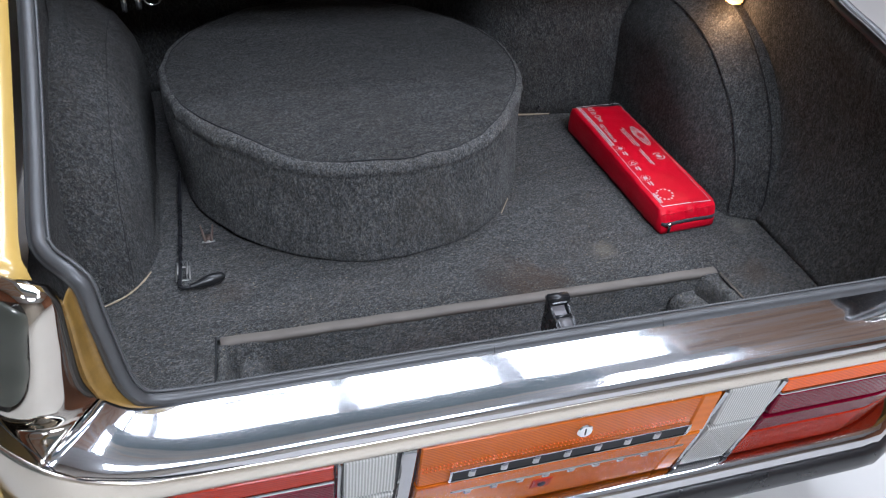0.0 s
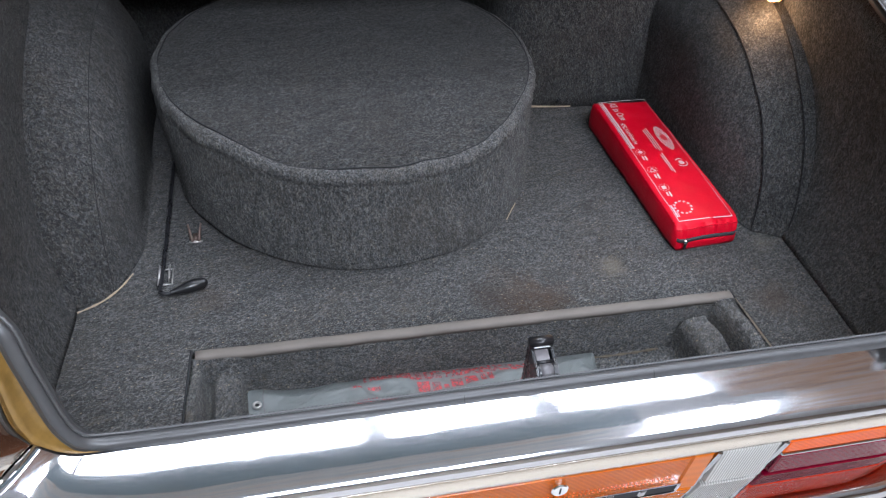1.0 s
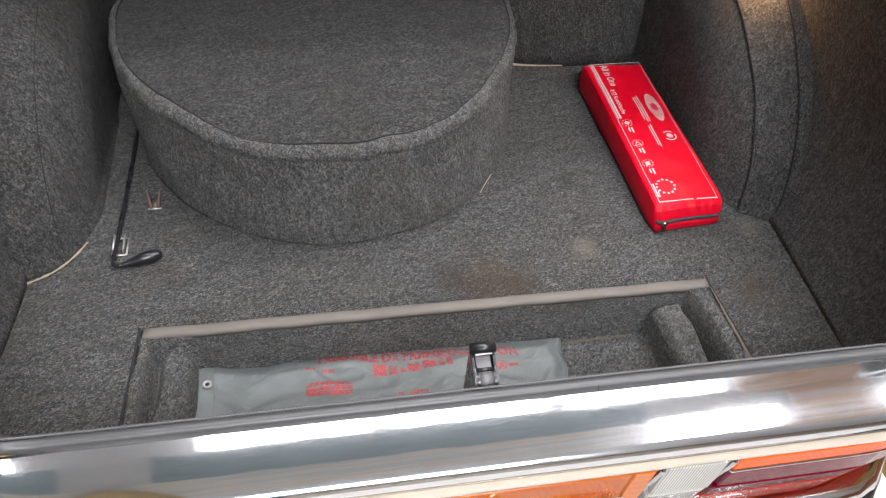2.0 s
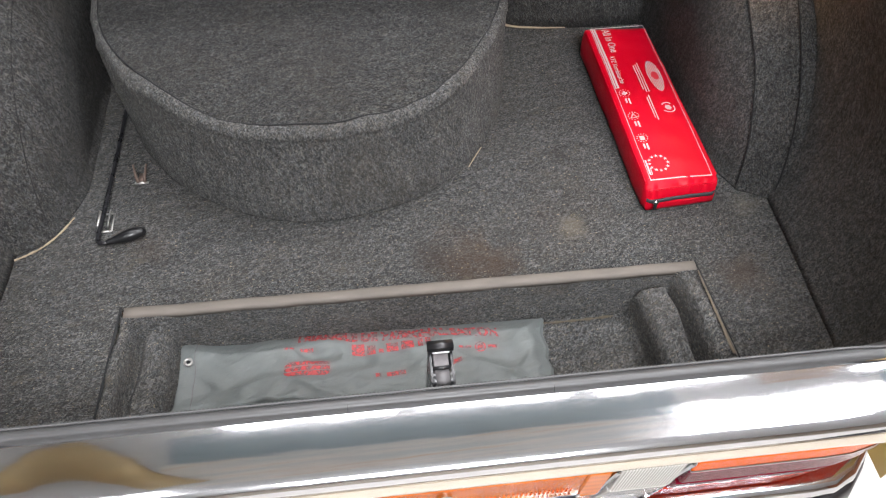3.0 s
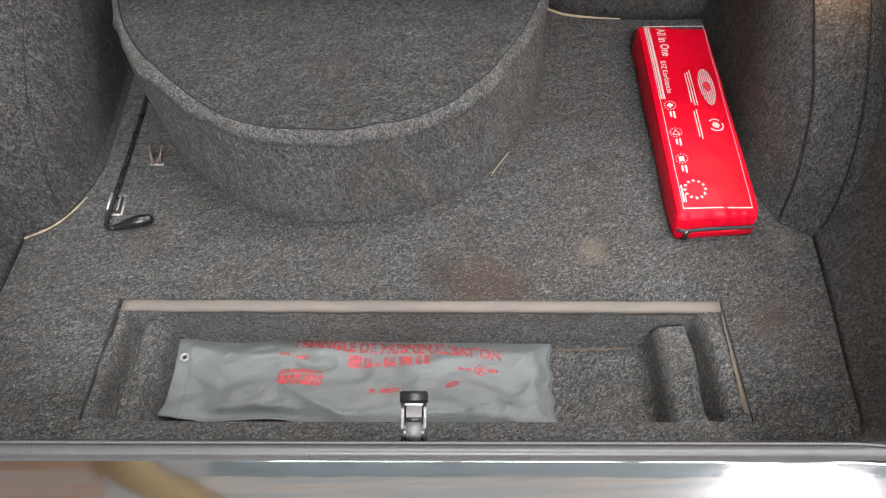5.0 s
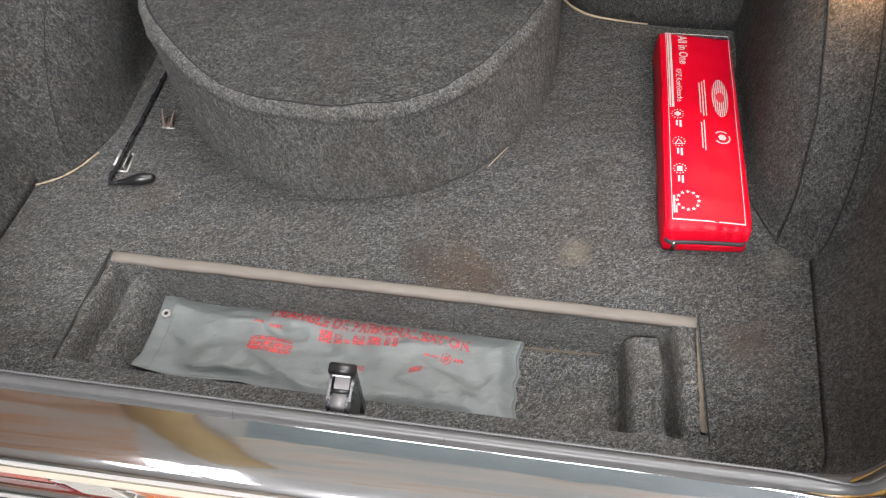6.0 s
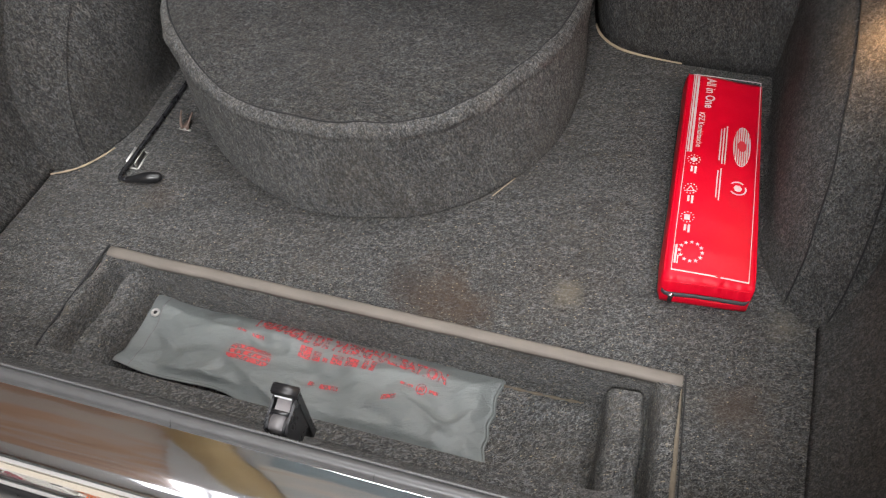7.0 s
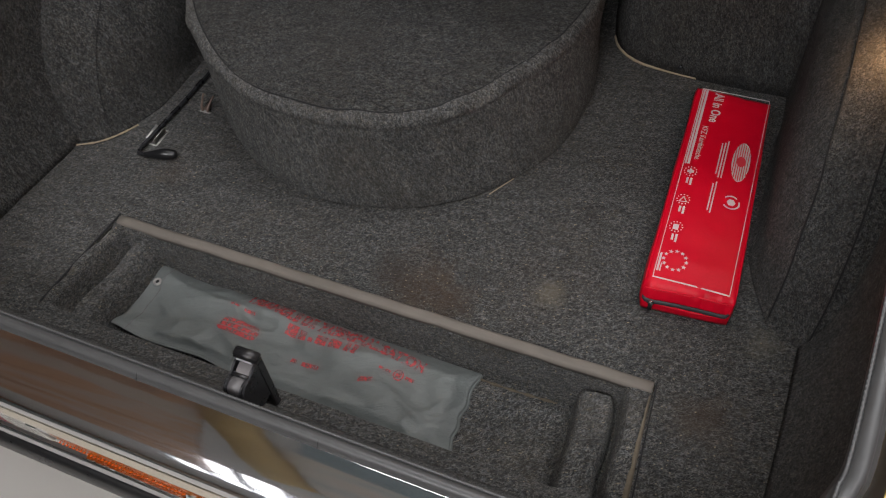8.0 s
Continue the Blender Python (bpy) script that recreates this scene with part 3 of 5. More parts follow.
def wheel_arch(sign):
    """Felt-covered wheel housing: rounded rear shoulder, arched crown and a flat inner face."""
    def fn(u, v):
        a = (u ** 1.25) * math.radians(178)
        y1, z1 = arch_outline(0.351, 0.30, a)
        y2, z2 = arch_outline(0.381, 0.355, a)
        if v < 0.5:
            s = v / 0.5
            k = math.sin(s * math.pi / 2)
            x = 0.61 - (0.61 - 0.553) * (1 - math.cos(s * math.pi / 2)) * 0.55 - 0.0257 * s + 0.05 * max(0, 0.08 - s) / 0.08
            y, z = y2 + (y1 - y2) * (0.35 * s + 0.65 * k * s), z2 + (z1 - z2) * (0.35 * s + 0.65 * k * s)
        else:
            s = (v - 0.5) / 0.5
            y, z = y1 + (0.56 - y1) * s, z1 + (-0.004 - z1) * s
            x = 0.553 - 0.038 * math.sin(min(s * 3.2, 1) * math.pi / 2)
        x += 0.003 * lump(x * sign, y, z, 11)
        foot = max(0.0, 1 - max(z, 0) / 0.022) ** 2 * (y < 0.5)
        y -= 0.009 * foot * (1 - smooth(0.2, 0.45, y))
        x -= 0.006 * foot * smooth(0.14, 0.3, y)
        return sign * x, y, max(z, -0.002)
    return surface(fn, 72, 24)


for sign, w in ((-1, wall_l), (1, wall_r)):
    thick(part("wheel_arch", wheel_arch(sign), M_ARCH, w, "felt-covered wheel arch with stitched seams"), 0.004, 0)
    for ry, rz, x in ((0.3518, 0.3008, 0.5525), (0.382, 0.3565, 0.605))[:1 if sign < 0 else 2]:
        line = [arch_outline(ry, rz, math.radians(a)) for a in range(1, 120, 2)]
        pts = [(sign * (x + 0.003 * lump(x * sign, y, z, 11) - 0.0025), y - 0.0008, z + 0.0008) for y, z in line]
        part("arch_seam", tube(pts, 0.0006 if sign < 0 else 0.0012, 6), M_SEAM, w, "dark stitched seam")
    # line along the arch foot: pale straw on the left, dark on the right
    base = [(-0.603, 0.105, 0.001), (-0.578, 0.116, 0.0025), (-0.558, 0.130, 0.003), (-0.538, 0.155, 0.003), (-0.524, 0.185, 0.001)] if sign < 0 else [(0.552, 0.146, 0.001), (0.565, 0.138, 0.0015), (0.585, 0.124, 0.001)]
    part("arch_edge", tube(spline(base, 24), (lambda q: 0.0015 + 0.0007 * math.sin(q * 41) * math.sin(q * 17)) if sign < 0 else 0.0012, 6), M_STRAW if sign < 0 else M_DARK, w, "edge line of the arch lining, frayed and pale left, dark right")


def back_panel():
    line = [(0.66, 0.615, 0), (0.55, 0.612, 0), (0.40, 0.610, 0), (0.32, 0.612, 0), (0.25, 0.622, 0), (0.21, 0.655, 0), (0.19, 0.72, 0), (0.17, 0.82, 0), (0.10, 0.875, 0), (-0.1, 0.88, 0), (-0.4, 0.88, 0), (-0.66, 0.86, 0)]
    pts = spline(line, 80)

    def fn(u, v):
        p = pts[int(round(u * 80))]
        z = 0.62 * v
        lean = 0.09 * v * v + 0.02 * v
        return p.x, p.y + lean + 0.005 * lump(p.x, p.y, z, 8), z
    return surface(fn, 80, 16)


thick(part("bulkhead", back_panel(), M_BULKHEAD_SHADED, wall_b), 0.004, 0)
part("bulkhead_edge", tube(spline([(0.20, 0.675, 0.004), (0.215, 0.645, 0.004), (0.25, 0.619, 0.004), (0.30, 0.609, 0.004), (0.36, 0.606, 0.003)], 24), lambda s: 0.0035 * (1 - 0.6 * s), 6), M_STRAW, wall_b, "frayed pale edge of the bulkhead lining")
part("screw", tube([(0.33, 0.608, 0.02), (0.33, 0.604, 0.02)], 0.005, 12), M_BLACKMETAL, wall_b)
# out of view; its edges are set by the shade they throw inside
shade_shelf = bmesh.new()
block(-0.7, 0.17, 0.38, 1.05, 0.49, 0.52, 0.004, shade_shelf)
block(0.172, 0.7, 0.36, 1.05, 0.49, 0.52, 0.004, shade_shelf)
part("shade_shelf", shade_shelf, M_DARK, wall_b, "unseen dark panel closing the boot above, set to shade its back")

# ---------------------------------------------------------------- the car's tail
car = thing("car", "gold-yellow classic saloon with open boot and chrome tail trim", "car", (0, 0, GROUND))


def cpart(name, bm, mat, parent=None, label="", smooth=True):
    """A part of the car built in the boot's own coordinates."""
    ob = part(name, bm, mat, parent or car, label, smooth)
    if parent is None:
        ob.location = (0, 0, -GROUND)
    return ob


def rim_frames(pts):
    """Across the seal (towards the outside) and up from it."""
    out = []
    n = len(pts)
    for i, p in enumerate(pts):
        d = (pts[min(i + 1, n - 1)] - pts[max(i - 1, 0)]).normalized()
        k = smooth(0.44, 0.53, abs(p.x))
        up = Vector((0, -0.25 - 0.55 * k * (p.y < 0.4) * (1 - smooth(-0.26, -0.15, p.y)), 1 - 0.55 * k * (1 - smooth(-0.28, -0.2, p.y)))).normalized()
        side = d.cross(up).normalized()
        if side.y > 0 and abs(p.x) < 0.4 or side.x * p.x < 0 and abs(p.x) > 0.5:
            side = -side
        out.append((side, side.cross(d) if (side.cross(d)).dot(up) > 0 else d.cross(side)))
    return out


FR = rim_frames(rim)
SEAL_FULL = [(-0.011, -0.012), (0.013, -0.014), (0.0155, -0.007), (0.0148, 0.0005), (0.0125, 0.0028), (0.0095, 0.0032), (0.0078, 0.0062), (0.004, 0.0088), (-0.002, 0.0085), (-0.0072, 0.0058), (-0.0102, 0.001), (-0.0115, -0.004)]
SEAL = [(-0.0115 + (u + 0.0115) * 0.74, v * 0.9) for u, v in SEAL_FULL]
seal = cpart("rubber_seal", sweep(rim, SEAL, FR), M_RUBBER, None, "dark grey rubber boot seal with a serrated inner lip")


def lip():
    fine = spline(RIM, 1200)
    fr = rim_frames(fine)
    pts = [p - s * (0.0118 + (0.0006 if k % 2 else -0.0006)) + u * (0.003 + (0.0007 if k % 2 else -0.0007)) for k, (p, (s, u)) in enumerate(zip(fine, fr))]
    return tube(pts, 0.0017, 5)


part("lip", lip(), M_LIP, seal, "serrated rubber lip")
for x in (-0.109, 0.118):
    ring = [Vector((x + 0.0005 * k, -0.293, 0.184)) for k in range(2)]
    part("joint", sweep(ring, [(u * 1.008, v * 1.01 + 0.0001) for u, v in SEAL], [(Vector((0, -1, 0)), Vector((0, -0.25, 1)).normalized())] * 2), M_DARK, seal, "joint in the rubber")

SILL = [(-0.297, 0.1830), (-0.317, 0.1800), (-0.337, 0.1757), (-0.352, 0.1714), (-0.3635, 0.1668), (-0.3692, 0.1620), (-0.3718, 0.1525)]
CORNER_A = [(0.512, -0.302, 0.190), (0.517, -0.315, 0.190), (0.523, -0.331, 0.188), (0.530, -0.348, 0.184), (0.536, -0.362, 0.178), (0.541, -0.370, 0.171), (0.544, -0.373, 0.164)]
CORNER_B = [(0.545, -0.302, 0.214), (0.553, -0.312, 0.213), (0.563, -0.327, 0.212), (0.574, -0.342, 0.211), (0.584, -0.354, 0.210), (0.591, -0.364, 0.208), (0.597, -0.371, 0.204)]
COLUMN = [[(0.553, -0.301, 0.25), (0.560, -0.318, 0.25), (0.573, -0.333, 0.249), (0.592, -0.342, 0.247), (0.618, -0.338, 0.243), (0.648, -0.310, 0.238), (0.672, -0.250, 0.23)],
          [(0.554, -0.300, 0.305), (0.560, -0.313, 0.307), (0.570, -0.323, 0.307), (0.584, -0.329, 0.307), (0.605, -0.324, 0.305), (0.632, -0.299, 0.303), (0.655, -0.242, 0.30)],
          [(0.555, -0.297, 0.342), (0.560, -0.306, 0.350), (0.568, -0.312, 0.355), (0.580, -0.314, 0.358), (0.595, -0.309, 0.359), (0.617, -0.289, 0.359), (0.638, -0.236, 0.358)],
          [(0.561, -0.285, 0.350), (0.566, -0.290, 0.360), (0.573, -0.294, 0.366), (0.583, -0.294, 0.370), (0.595, -0.289, 0.372), (0.611, -0.274, 0.372), (0.628, -0.230, 0.371)]]


def loft(stations, per=10, across=24):
    """A smooth sheet through stations of matching points."""
    cols = [spline(s, across) for s in stations]
    lines = [spline([c[j] for c in cols], per * (len(cols) - 1)) for j in range(across + 1)]
    n = per * (len(cols) - 1)
    return surface(lambda u, v: lines[int(round(v * across))][int(round(u * n))], n, across)


def mirrored(station, sign):
    return [(sign * x, y, z) for x, y, z in station]


mids = [[(x, y, z) for y, z in SILL] for x in (-0.44, -0.3, -0.15, 0, 0.15, 0.3, 0.44)]
full = [mirrored(CORNER_B, -1), mirrored(CORNER_A, -1), *mids, CORNER_A, CORNER_B]
thick(cpart("sill_trim", loft(full), M_CHROME, None, "polished chrome sill trim reflecting the hall"), 0.0015)
for sign in (-1, 1):
    thick(cpart("corner_trim", loft([mirrored(s, sign) for s in (CORNER_B, *COLUMN)]), M_CAP, None, "polished chrome corner cap"), 0.0015)
    cols = [spline(mirrored(st, sign), 24) for st in (CORNER_B, *COLUMN)]
    joint = spline([(sign * 0.40, -0.3722, 0.1535), (sign * 0.50, -0.3742, 0.161), (sign * 0.575, -0.3752, 0.186), cols[0][22] + Vector((0, -0.0012, 0)), *[c[13] + Vector((sign * 0.0004, -0.0012, 0.0004)) for c in cols[1:4]]], 60)
    cpart("trim_joint", tube(joint, 0.0007, 6), M_DARK, None, "dark joint line round the corner cap")
    inner = [mirrored([s[0]], sign)[0] for s in (CORNER_A, CORNER_B, *COLUMN[:3])]
    inner = spline([(sign * 0.44, -0.299, 0.178), *inner], 40)
    seal_edge = spline([(sign * 0.44, -0.295, 0.176), (sign * 0.504, -0.292, 0.183), (sign * 0.523, -0.289, 0.208), (sign * 0.532, -0.288, 0.25), (sign * (0.541 if sign > 0 else 0.538), -0.288, 0.31), (sign * (0.552 if sign > 0 else 0.545), -0.286, 0.352)], 40)

    def gutter(u, v):
        i = int(round(u * 40))
        p = inner[i].lerp(seal_edge[i], v)
        return p + Vector((0, 0.010, 0)) * math.sin(math.pi * v)
    thick(cpart("gutter", surface(gutter, 40, 6), M_OCHRE, None, "gold painted channel beside the seal"), 0.001, 0)

    def wing(u, v):
        """Rear wing: from the seal outwards and down the side."""
        k = 60
        high = [(0.602, -0.1, 0.388), (0.604, 0.0, 0.406), (0.606, 0.1, 0.425), (0.608, 0.3, 0.488), (0.608, 1.2, 0.7)]
        pts = spline([(0.577, -0.288, 0.366), (0.594, -0.260, 0.366), (0.602, -0.2, 0.372), *high], k) if sign > 0 else spline([(0.577, -0.288, 0.366), (0.588, -0.260, 0.376), (0.592, -0.2, 0.398), (0.594, -0.1, 0.454), (0.596, 0.02, 0.528), (0.598, 0.15, 0.612), (0.600, 0.35, 0.692), (0.606, 1.2, 0.75)], k)
        p = pts[int(round(u * k))]
        drop = [(0, 0, 0), (0.006, 0, -0.012), (0.016, 0, -0.04), (0.035, 0, -0.09), (0.06, 0, -0.18), (0.09, 0, -0.5)] if sign > 0 else [(0, 0, 0), (0.02, 0, 0.006), (0.05, 0, -0.004), (0.085, 0, -0.05), (0.10, 0, -0.16), (0.1, 0, -0.5)]
        fall = spline(drop, 20)[int(round(v * 20))]
        return sign * (p.x + fall.x), p.y + (0.02 * v if u == 0 else 0), p.z + fall.z * (1 if fall.z > -0.2 else p.z / 0.4)
    thick(cpart("rear_wing", surface(wing, 60, 20), M_GOLD, None, "gold painted rear wing"), 0.002)

# satin strip under the chrome, wrapping the corners
strip_top = spline([(-0.685, -0.24, 0.225), (-0.655, -0.318, 0.222), (-0.598, -0.369, 0.203), (-0.54, -0.3725, 0.168), (-0.44, -0.3706, 0.154), (0, -0.3706, 0.154), (0.44, -0.3706, 0.154), (0.54, -0.3725, 0.168), (0.598, -0.369, 0.203), (0.655, -0.318, 0.222), (0.685, -0.24, 0.225)], 120)


def satin(u, v):
    p = strip_top[int(round(u * 120))]
    z = p.z + (0.128 - p.z) * v
    return p.x, p.y - 0.004 * math.sin(math.pi * v) - 0.001 * v, z


thick(cpart("lower_trim", surface(satin, 120, 8), M_STEEL, None, "satin steel strip above the lamps"), 0.002)
# tail panel behind the lamps
TAIL = [(0.128, -0.362), (0.06, -0.356), (-0.075, -0.318), (-0.12, -0.318)]


def tail_y(z):
    for (z0, y0), (z1, y1) in zip(TAIL, TAIL[1:]):
        if z >= z1:
            return y0 + (y1 - y0) * (z0 - z) / (z0 - z1)
    return TAIL[-1][1]


def tail_sheet(u, v):
    z = 0.13 - 0.25 * v
    x = -0.62 + 1.24 * u
    return x, tail_y(z) + 0.06 * smooth(0.45, 0.68, abs(x)), z


cpart("tail_panel", surface(tail_sheet, 24, 12), M_BLACK, None, "dark tail panel")
for sign in (-1, 1):
    cpart("side_skin", surface(lambda u, v: (sign * (0.70 + 0.01 * math.sin(v * math.pi)), -0.29 + 1.2 * u, 0.23 - 0.45 * v), 20, 8), M_GOLD, None, "gold painted lower flank")


def lamp_lens(name, x0, x1, z0, z1, m, label, parent=None, deep=0.012):
    """A moulded lens that follows the tail panel's slope and its turn at the corners."""
    e = min(0.002, (z1 - z0) / 4)
    n = max(int((x1 - x0) / 0.03), 2)
    xs = [x0 + e, *[x0 + (x1 - x0) * k / n for k in range(1, n)], x1 - e]
    prof = [(0.004, z0), (-deep + e, z0), (-deep, z0 + e), (-deep, z1 - e), (-deep + e, z1), (0.004, z1)]
    bm = bmesh.new()
    rings = []
    for x in [x0, *xs, x1]:
        inset = e if x in (x0, x1) else 0
        rings.append([bm.verts.new((x, min(d + inset, 0.004) + tail_y(z) + 0.06 * smooth(0.45, 0.68, abs(x)), z)) for d, z in prof])
    for a, b in zip(rings, rings[1:]):
        for k in range(6):
            bm.faces.new((a[k], a[(k + 1) % 6], b[(k + 1) % 6], b[k]))
    bm.faces.new(rings[0][::-1])
    bm.faces.new(rings[-1])
    bmesh.ops.recalc_face_normals(bm, faces=bm.faces[:])
    return cpart(name, bm, m, parent, label, False)


for sign in (-1, 1):
    def span(a, b):
        return (sign * a, sign * b) if sign > 0 else (-b - 0.038, -a - 0.038)
    lo, hi = span(0.185, 0.272)
    a, b = (hi + 0.004, 0.6) if sign > 0 else (-0.6, lo - 0.006)
    lamp = lamp_lens("tail_lamp", min(a, lo) - 0.003, max(b, hi) + 0.003, -0.08, 0.1275, M_BLACK, "dark housing of the tail lamp cluster", None, 0.003)
    inner = 0.021 if sign < 0 else 0.007
    lamp_lens("reversing_lamp", lo + 0.005, hi - inner, 0.050, 0.126, M_LENS_CLEAR, "ribbed clear reversing lamp lens", lamp)
    lamp_lens("reversing_lamp", lo + 0.005, hi - inner, -0.075, 0.040, M_LENS_CLEAR, "ribbed clear reversing lamp lens", lamp)
    for x in (lo, hi):
        lamp_lens("lamp_frame", x - (0.016 if sign < 0 and x == hi else 0.004), x + 0.003, -0.08, 0.127, M_CHROME, "thin chrome lamp frame", lamp, 0.014)
    lamp_lens("indicator_lens", a, b, 0.099, 0.126, M_LENS_ORANGE if sign > 0 else M_LENS_RED, "orange-red ribbed lamp lens", lamp)
    lamp_lens("tail_lens", a, b, 0.050, 0.092, M_LENS_MAROON, "dark maroon lamp lens", lamp)
    lamp_lens("tail_lens", a, b, 0.000, 0.040, M_LENS_MAROON, "dark maroon lamp lens", lamp)
    lamp_lens("reflector_lens", a, b, -0.075, -0.003, M_LENS_RED, "red lower lamp lens", lamp)
    lamp_lens("lens_divider", a, b, 0.0935, 0.098, M_CHROME, "thin chrome divider", lamp, 0.013)
for z0, z1 in ((0.044, 0.126), (-0.075, 0.037)):
    lamp_lens("centre_reflector", -0.216, 0.1495, z0, z1, M_LENS_AMBER, "amber ribbed panel between the lamps")
    lamp_lens("reflector_end", 0.1505, 0.178, z0, z1, M_LENS_AMBERSIDE, "smooth amber end piece beside the ribbed panel")


def bead_row(z, lo, hi, pitch=0.0052):
    """A line of small moulded beads across the amber panel."""
    bm = bmesh.new()
    for k in range(int((hi - lo) / pitch)):
        ball = bmesh.ops.create_icosphere(bm, subdivisions=1, radius=0.0013)["verts"]
        bmesh.ops.translate(bm, vec=(lo + k * pitch, tail_y(z) - 0.0122, z), verts=ball)
    return bm


for z in (0.0775, 0.0845, 0.034):
    cpart("bead_row", bead_row(z, -0.212, 0.146), M_LENS_ORANGE, None, "line of small moulded amber beads")
hole = lamp_lens("lock_recess", -0.052, -0.022, -0.040, -0.012, M_LENS_RED, "dark red rounded recess in the lower panel", None, 0.0135)
part("keyway", tube([(-0.037, tail_y(-0.026) - 0.012, -0.026), (-0.037, tail_y(-0.026) - 0.0145, -0.026)], 0.0055, 18, None, (1, 0, 0)), M_DARK, hole)
for z in (0.0472, 0.0712):
    lamp_lens("badge_frame", -0.1775, 0.148, z, z + 0.0016, M_BRIGHT, "thin silver badge outline", None, 0.0165)
for x in (-0.1775, 0.1464):
    lamp_lens("badge_frame", x, x + 0.0016, 0.0489, 0.0711, M_BRIGHT, "thin silver badge outline", None, 0.0165)
plate = lamp_lens("badge_plate", -0.1757, 0.1462, 0.049, 0.071, M_DARK, "black badge plate with chrome bars", None, 0.015)
for k in range(7):
    x = -0.154 + k * 0.0418
    lamp_lens("badge_bar", x, x + 0.010, 0.0525, 0.0675, M_CHROME, "chrome bar", plate, 0.0165)
script = lamp_lens("badge_plate", -0.168, 0.165, 0.002, 0.0075, M_BRIGHT, "bright badge strip", None, 0.0135)
for k in range(8):
    x = -0.15 + k * 0.036
    lamp_lens("badge_bar", x, x + 0.011, -0.0065, 0.003, M_BRIGHT, "chrome bar", script, 0.0145)
lock = cpart("boot_lock", tube([(-0.011, tail_y(0.106) - 0.002, 0.106), (-0.011, tail_y(0.106) - 0.0165, 0.106), (-0.011, tail_y(0.106) - 0.018, 0.106)], lambda q: 0.0105 if q < 0.9 else 0.009, 24, None, (1, 0, 0)), M_BRIGHT, None, "bright round lock cylinder", False)
part("keyway", block(-0.0118, -0.0102, tail_y(0.106) - 0.0186, tail_y(0.106) - 0.0178, 0.101, 0.111), M_DARK, lock)


def bumper(u, v):
    x = -0.68 + 1.36 * u
    prof = spline([(0, -0.30, -0.082), (0, -0.338, -0.082), (0, -0.346, -0.090), (0, -0.347, -0.12), (0, -0.342, -0.15), (0, -0.29, -0.16)], 20)[int(round(v * 20))]
    back = 0.14 * smooth(0.5, 0.7, abs(x)) ** 2
    return x, prof.y + back, prof.z


bump = cpart("bumper", surface(bumper, 40, 20), M_CHROME, None, "chrome rear bumper")
thick(bump, 0.002)


def bumper_band(u, v):
    x, y, z = bumper(u, 0.62)
    a = math.pi * (v - 0.5) * 1.1
    return x, y - 0.014 * math.cos(a), -0.128 + 0.024 * math.sin(a)


part("rubber_band", surface(bumper_band, 40, 10), M_BLACK, bump, "black rubber bumper band")


def lid(u, v):
    x = -0.62 + 1.24 * u
    p = spline([(0, 0.62, 0.72), (0, 0.63, 0.95), (0, 0.60, 1.2), (0, 0.53, 1.45)], 20)[int(round(v * 20))]
    return x, p.y - 0.04 * math.sin(math.pi * u), p.z


thick(cpart("boot_lid", surface(lid, 24, 20), M_GOLD, None, "raised gold boot lid"), 0.03)

# latch in the middle of the sill
latch = cpart("latch", prism([(-0.2265, 0.085), (-0.2275, 0.190), (-0.2300, 0.1995), (-0.2355, 0.1995), (-0.2385, 0.190), (-0.2375, 0.085)], 0, -0.0150, 0.0120, 0.0012), M_BLACKMETAL, None, "black metal boot latch with worn bright steel", False)
part("cap", prism([(-0.2270, 0.1955), (-0.2278, 0.2010), (-0.2305, 0.2030), (-0.2375, 0.2022), (-0.2405, 0.1995), (-0.2410, 0.1950), (-0.2390, 0.1930)], 0, -0.0165, 0.0135, 0.0014), M_BLACK, latch, "thin black cap")
part("cap_edge", block(-0.0115, 0.0085, -0.2424, -0.2408, 0.1945, 0.1965, 0.0005), M_ROLLER, latch, "bright worn edge", False)
part("tongue", prism([(-0.2375, 0.1840), (-0.2375, 0.1885), (-0.2520, 0.1835), (-0.2520, 0.1795)], 0, -0.0100, 0.0070, 0.0006), M_TONGUE, latch, "bright worn steel tongue", False)
part("crossbar", tube([(-0.0135, -0.2535, 0.1825), (0.0105, -0.2535, 0.1825)], 0.0024, 16), M_BLACK, latch)
for x in (-0.0150, 0.0090):
    part("arm", prism([(-0.2375, 0.12), (-0.2375, 0.1925), (-0.2440, 0.1915), (-0.2530, 0.1865), (-0.2650, 0.1862), (-0.2740, 0.1780), (-0.2725, 0.163), (-0.26, 0.12)], 0, x, x + 0.003, 0.0007), M_BLACKMETAL, latch, "", False)
drum = part("drum", tube([(-0.0110, -0.2630, 0.1745), (0.0080, -0.2630, 0.1745)], 0.0105, 32), M_DRUM, latch, "dark steel drum")
for x in (-0.0122, 0.0066):
    part("drum_rim", tube([(x, -0.2630, 0.1745), (x + 0.0026, -0.2630, 0.1745)], 0.0116, 32), M_BLACKMETAL, drum, "black rim", False)

# ---------------------------------------------------------------- spare wheel cover
CX, CY = -0.140, 0.490
cover = thing("spare_wheel_cover", "round dark grey felt cover over the spare wheel", "wheel cover", (CX, CY, 0))


def sag(x, y):
    """How far the rim droops, most at the very front."""
    front = smooth(0.60, 0.97, -y + 0.12 * x)
    return 0.003 * lump(x * 9, y * 9, 4, 1) + 0.024 * front * (1 + 0.3 * lump(x, y, 5, 4)) + 0.002 * lump(x, y, 9, 7)


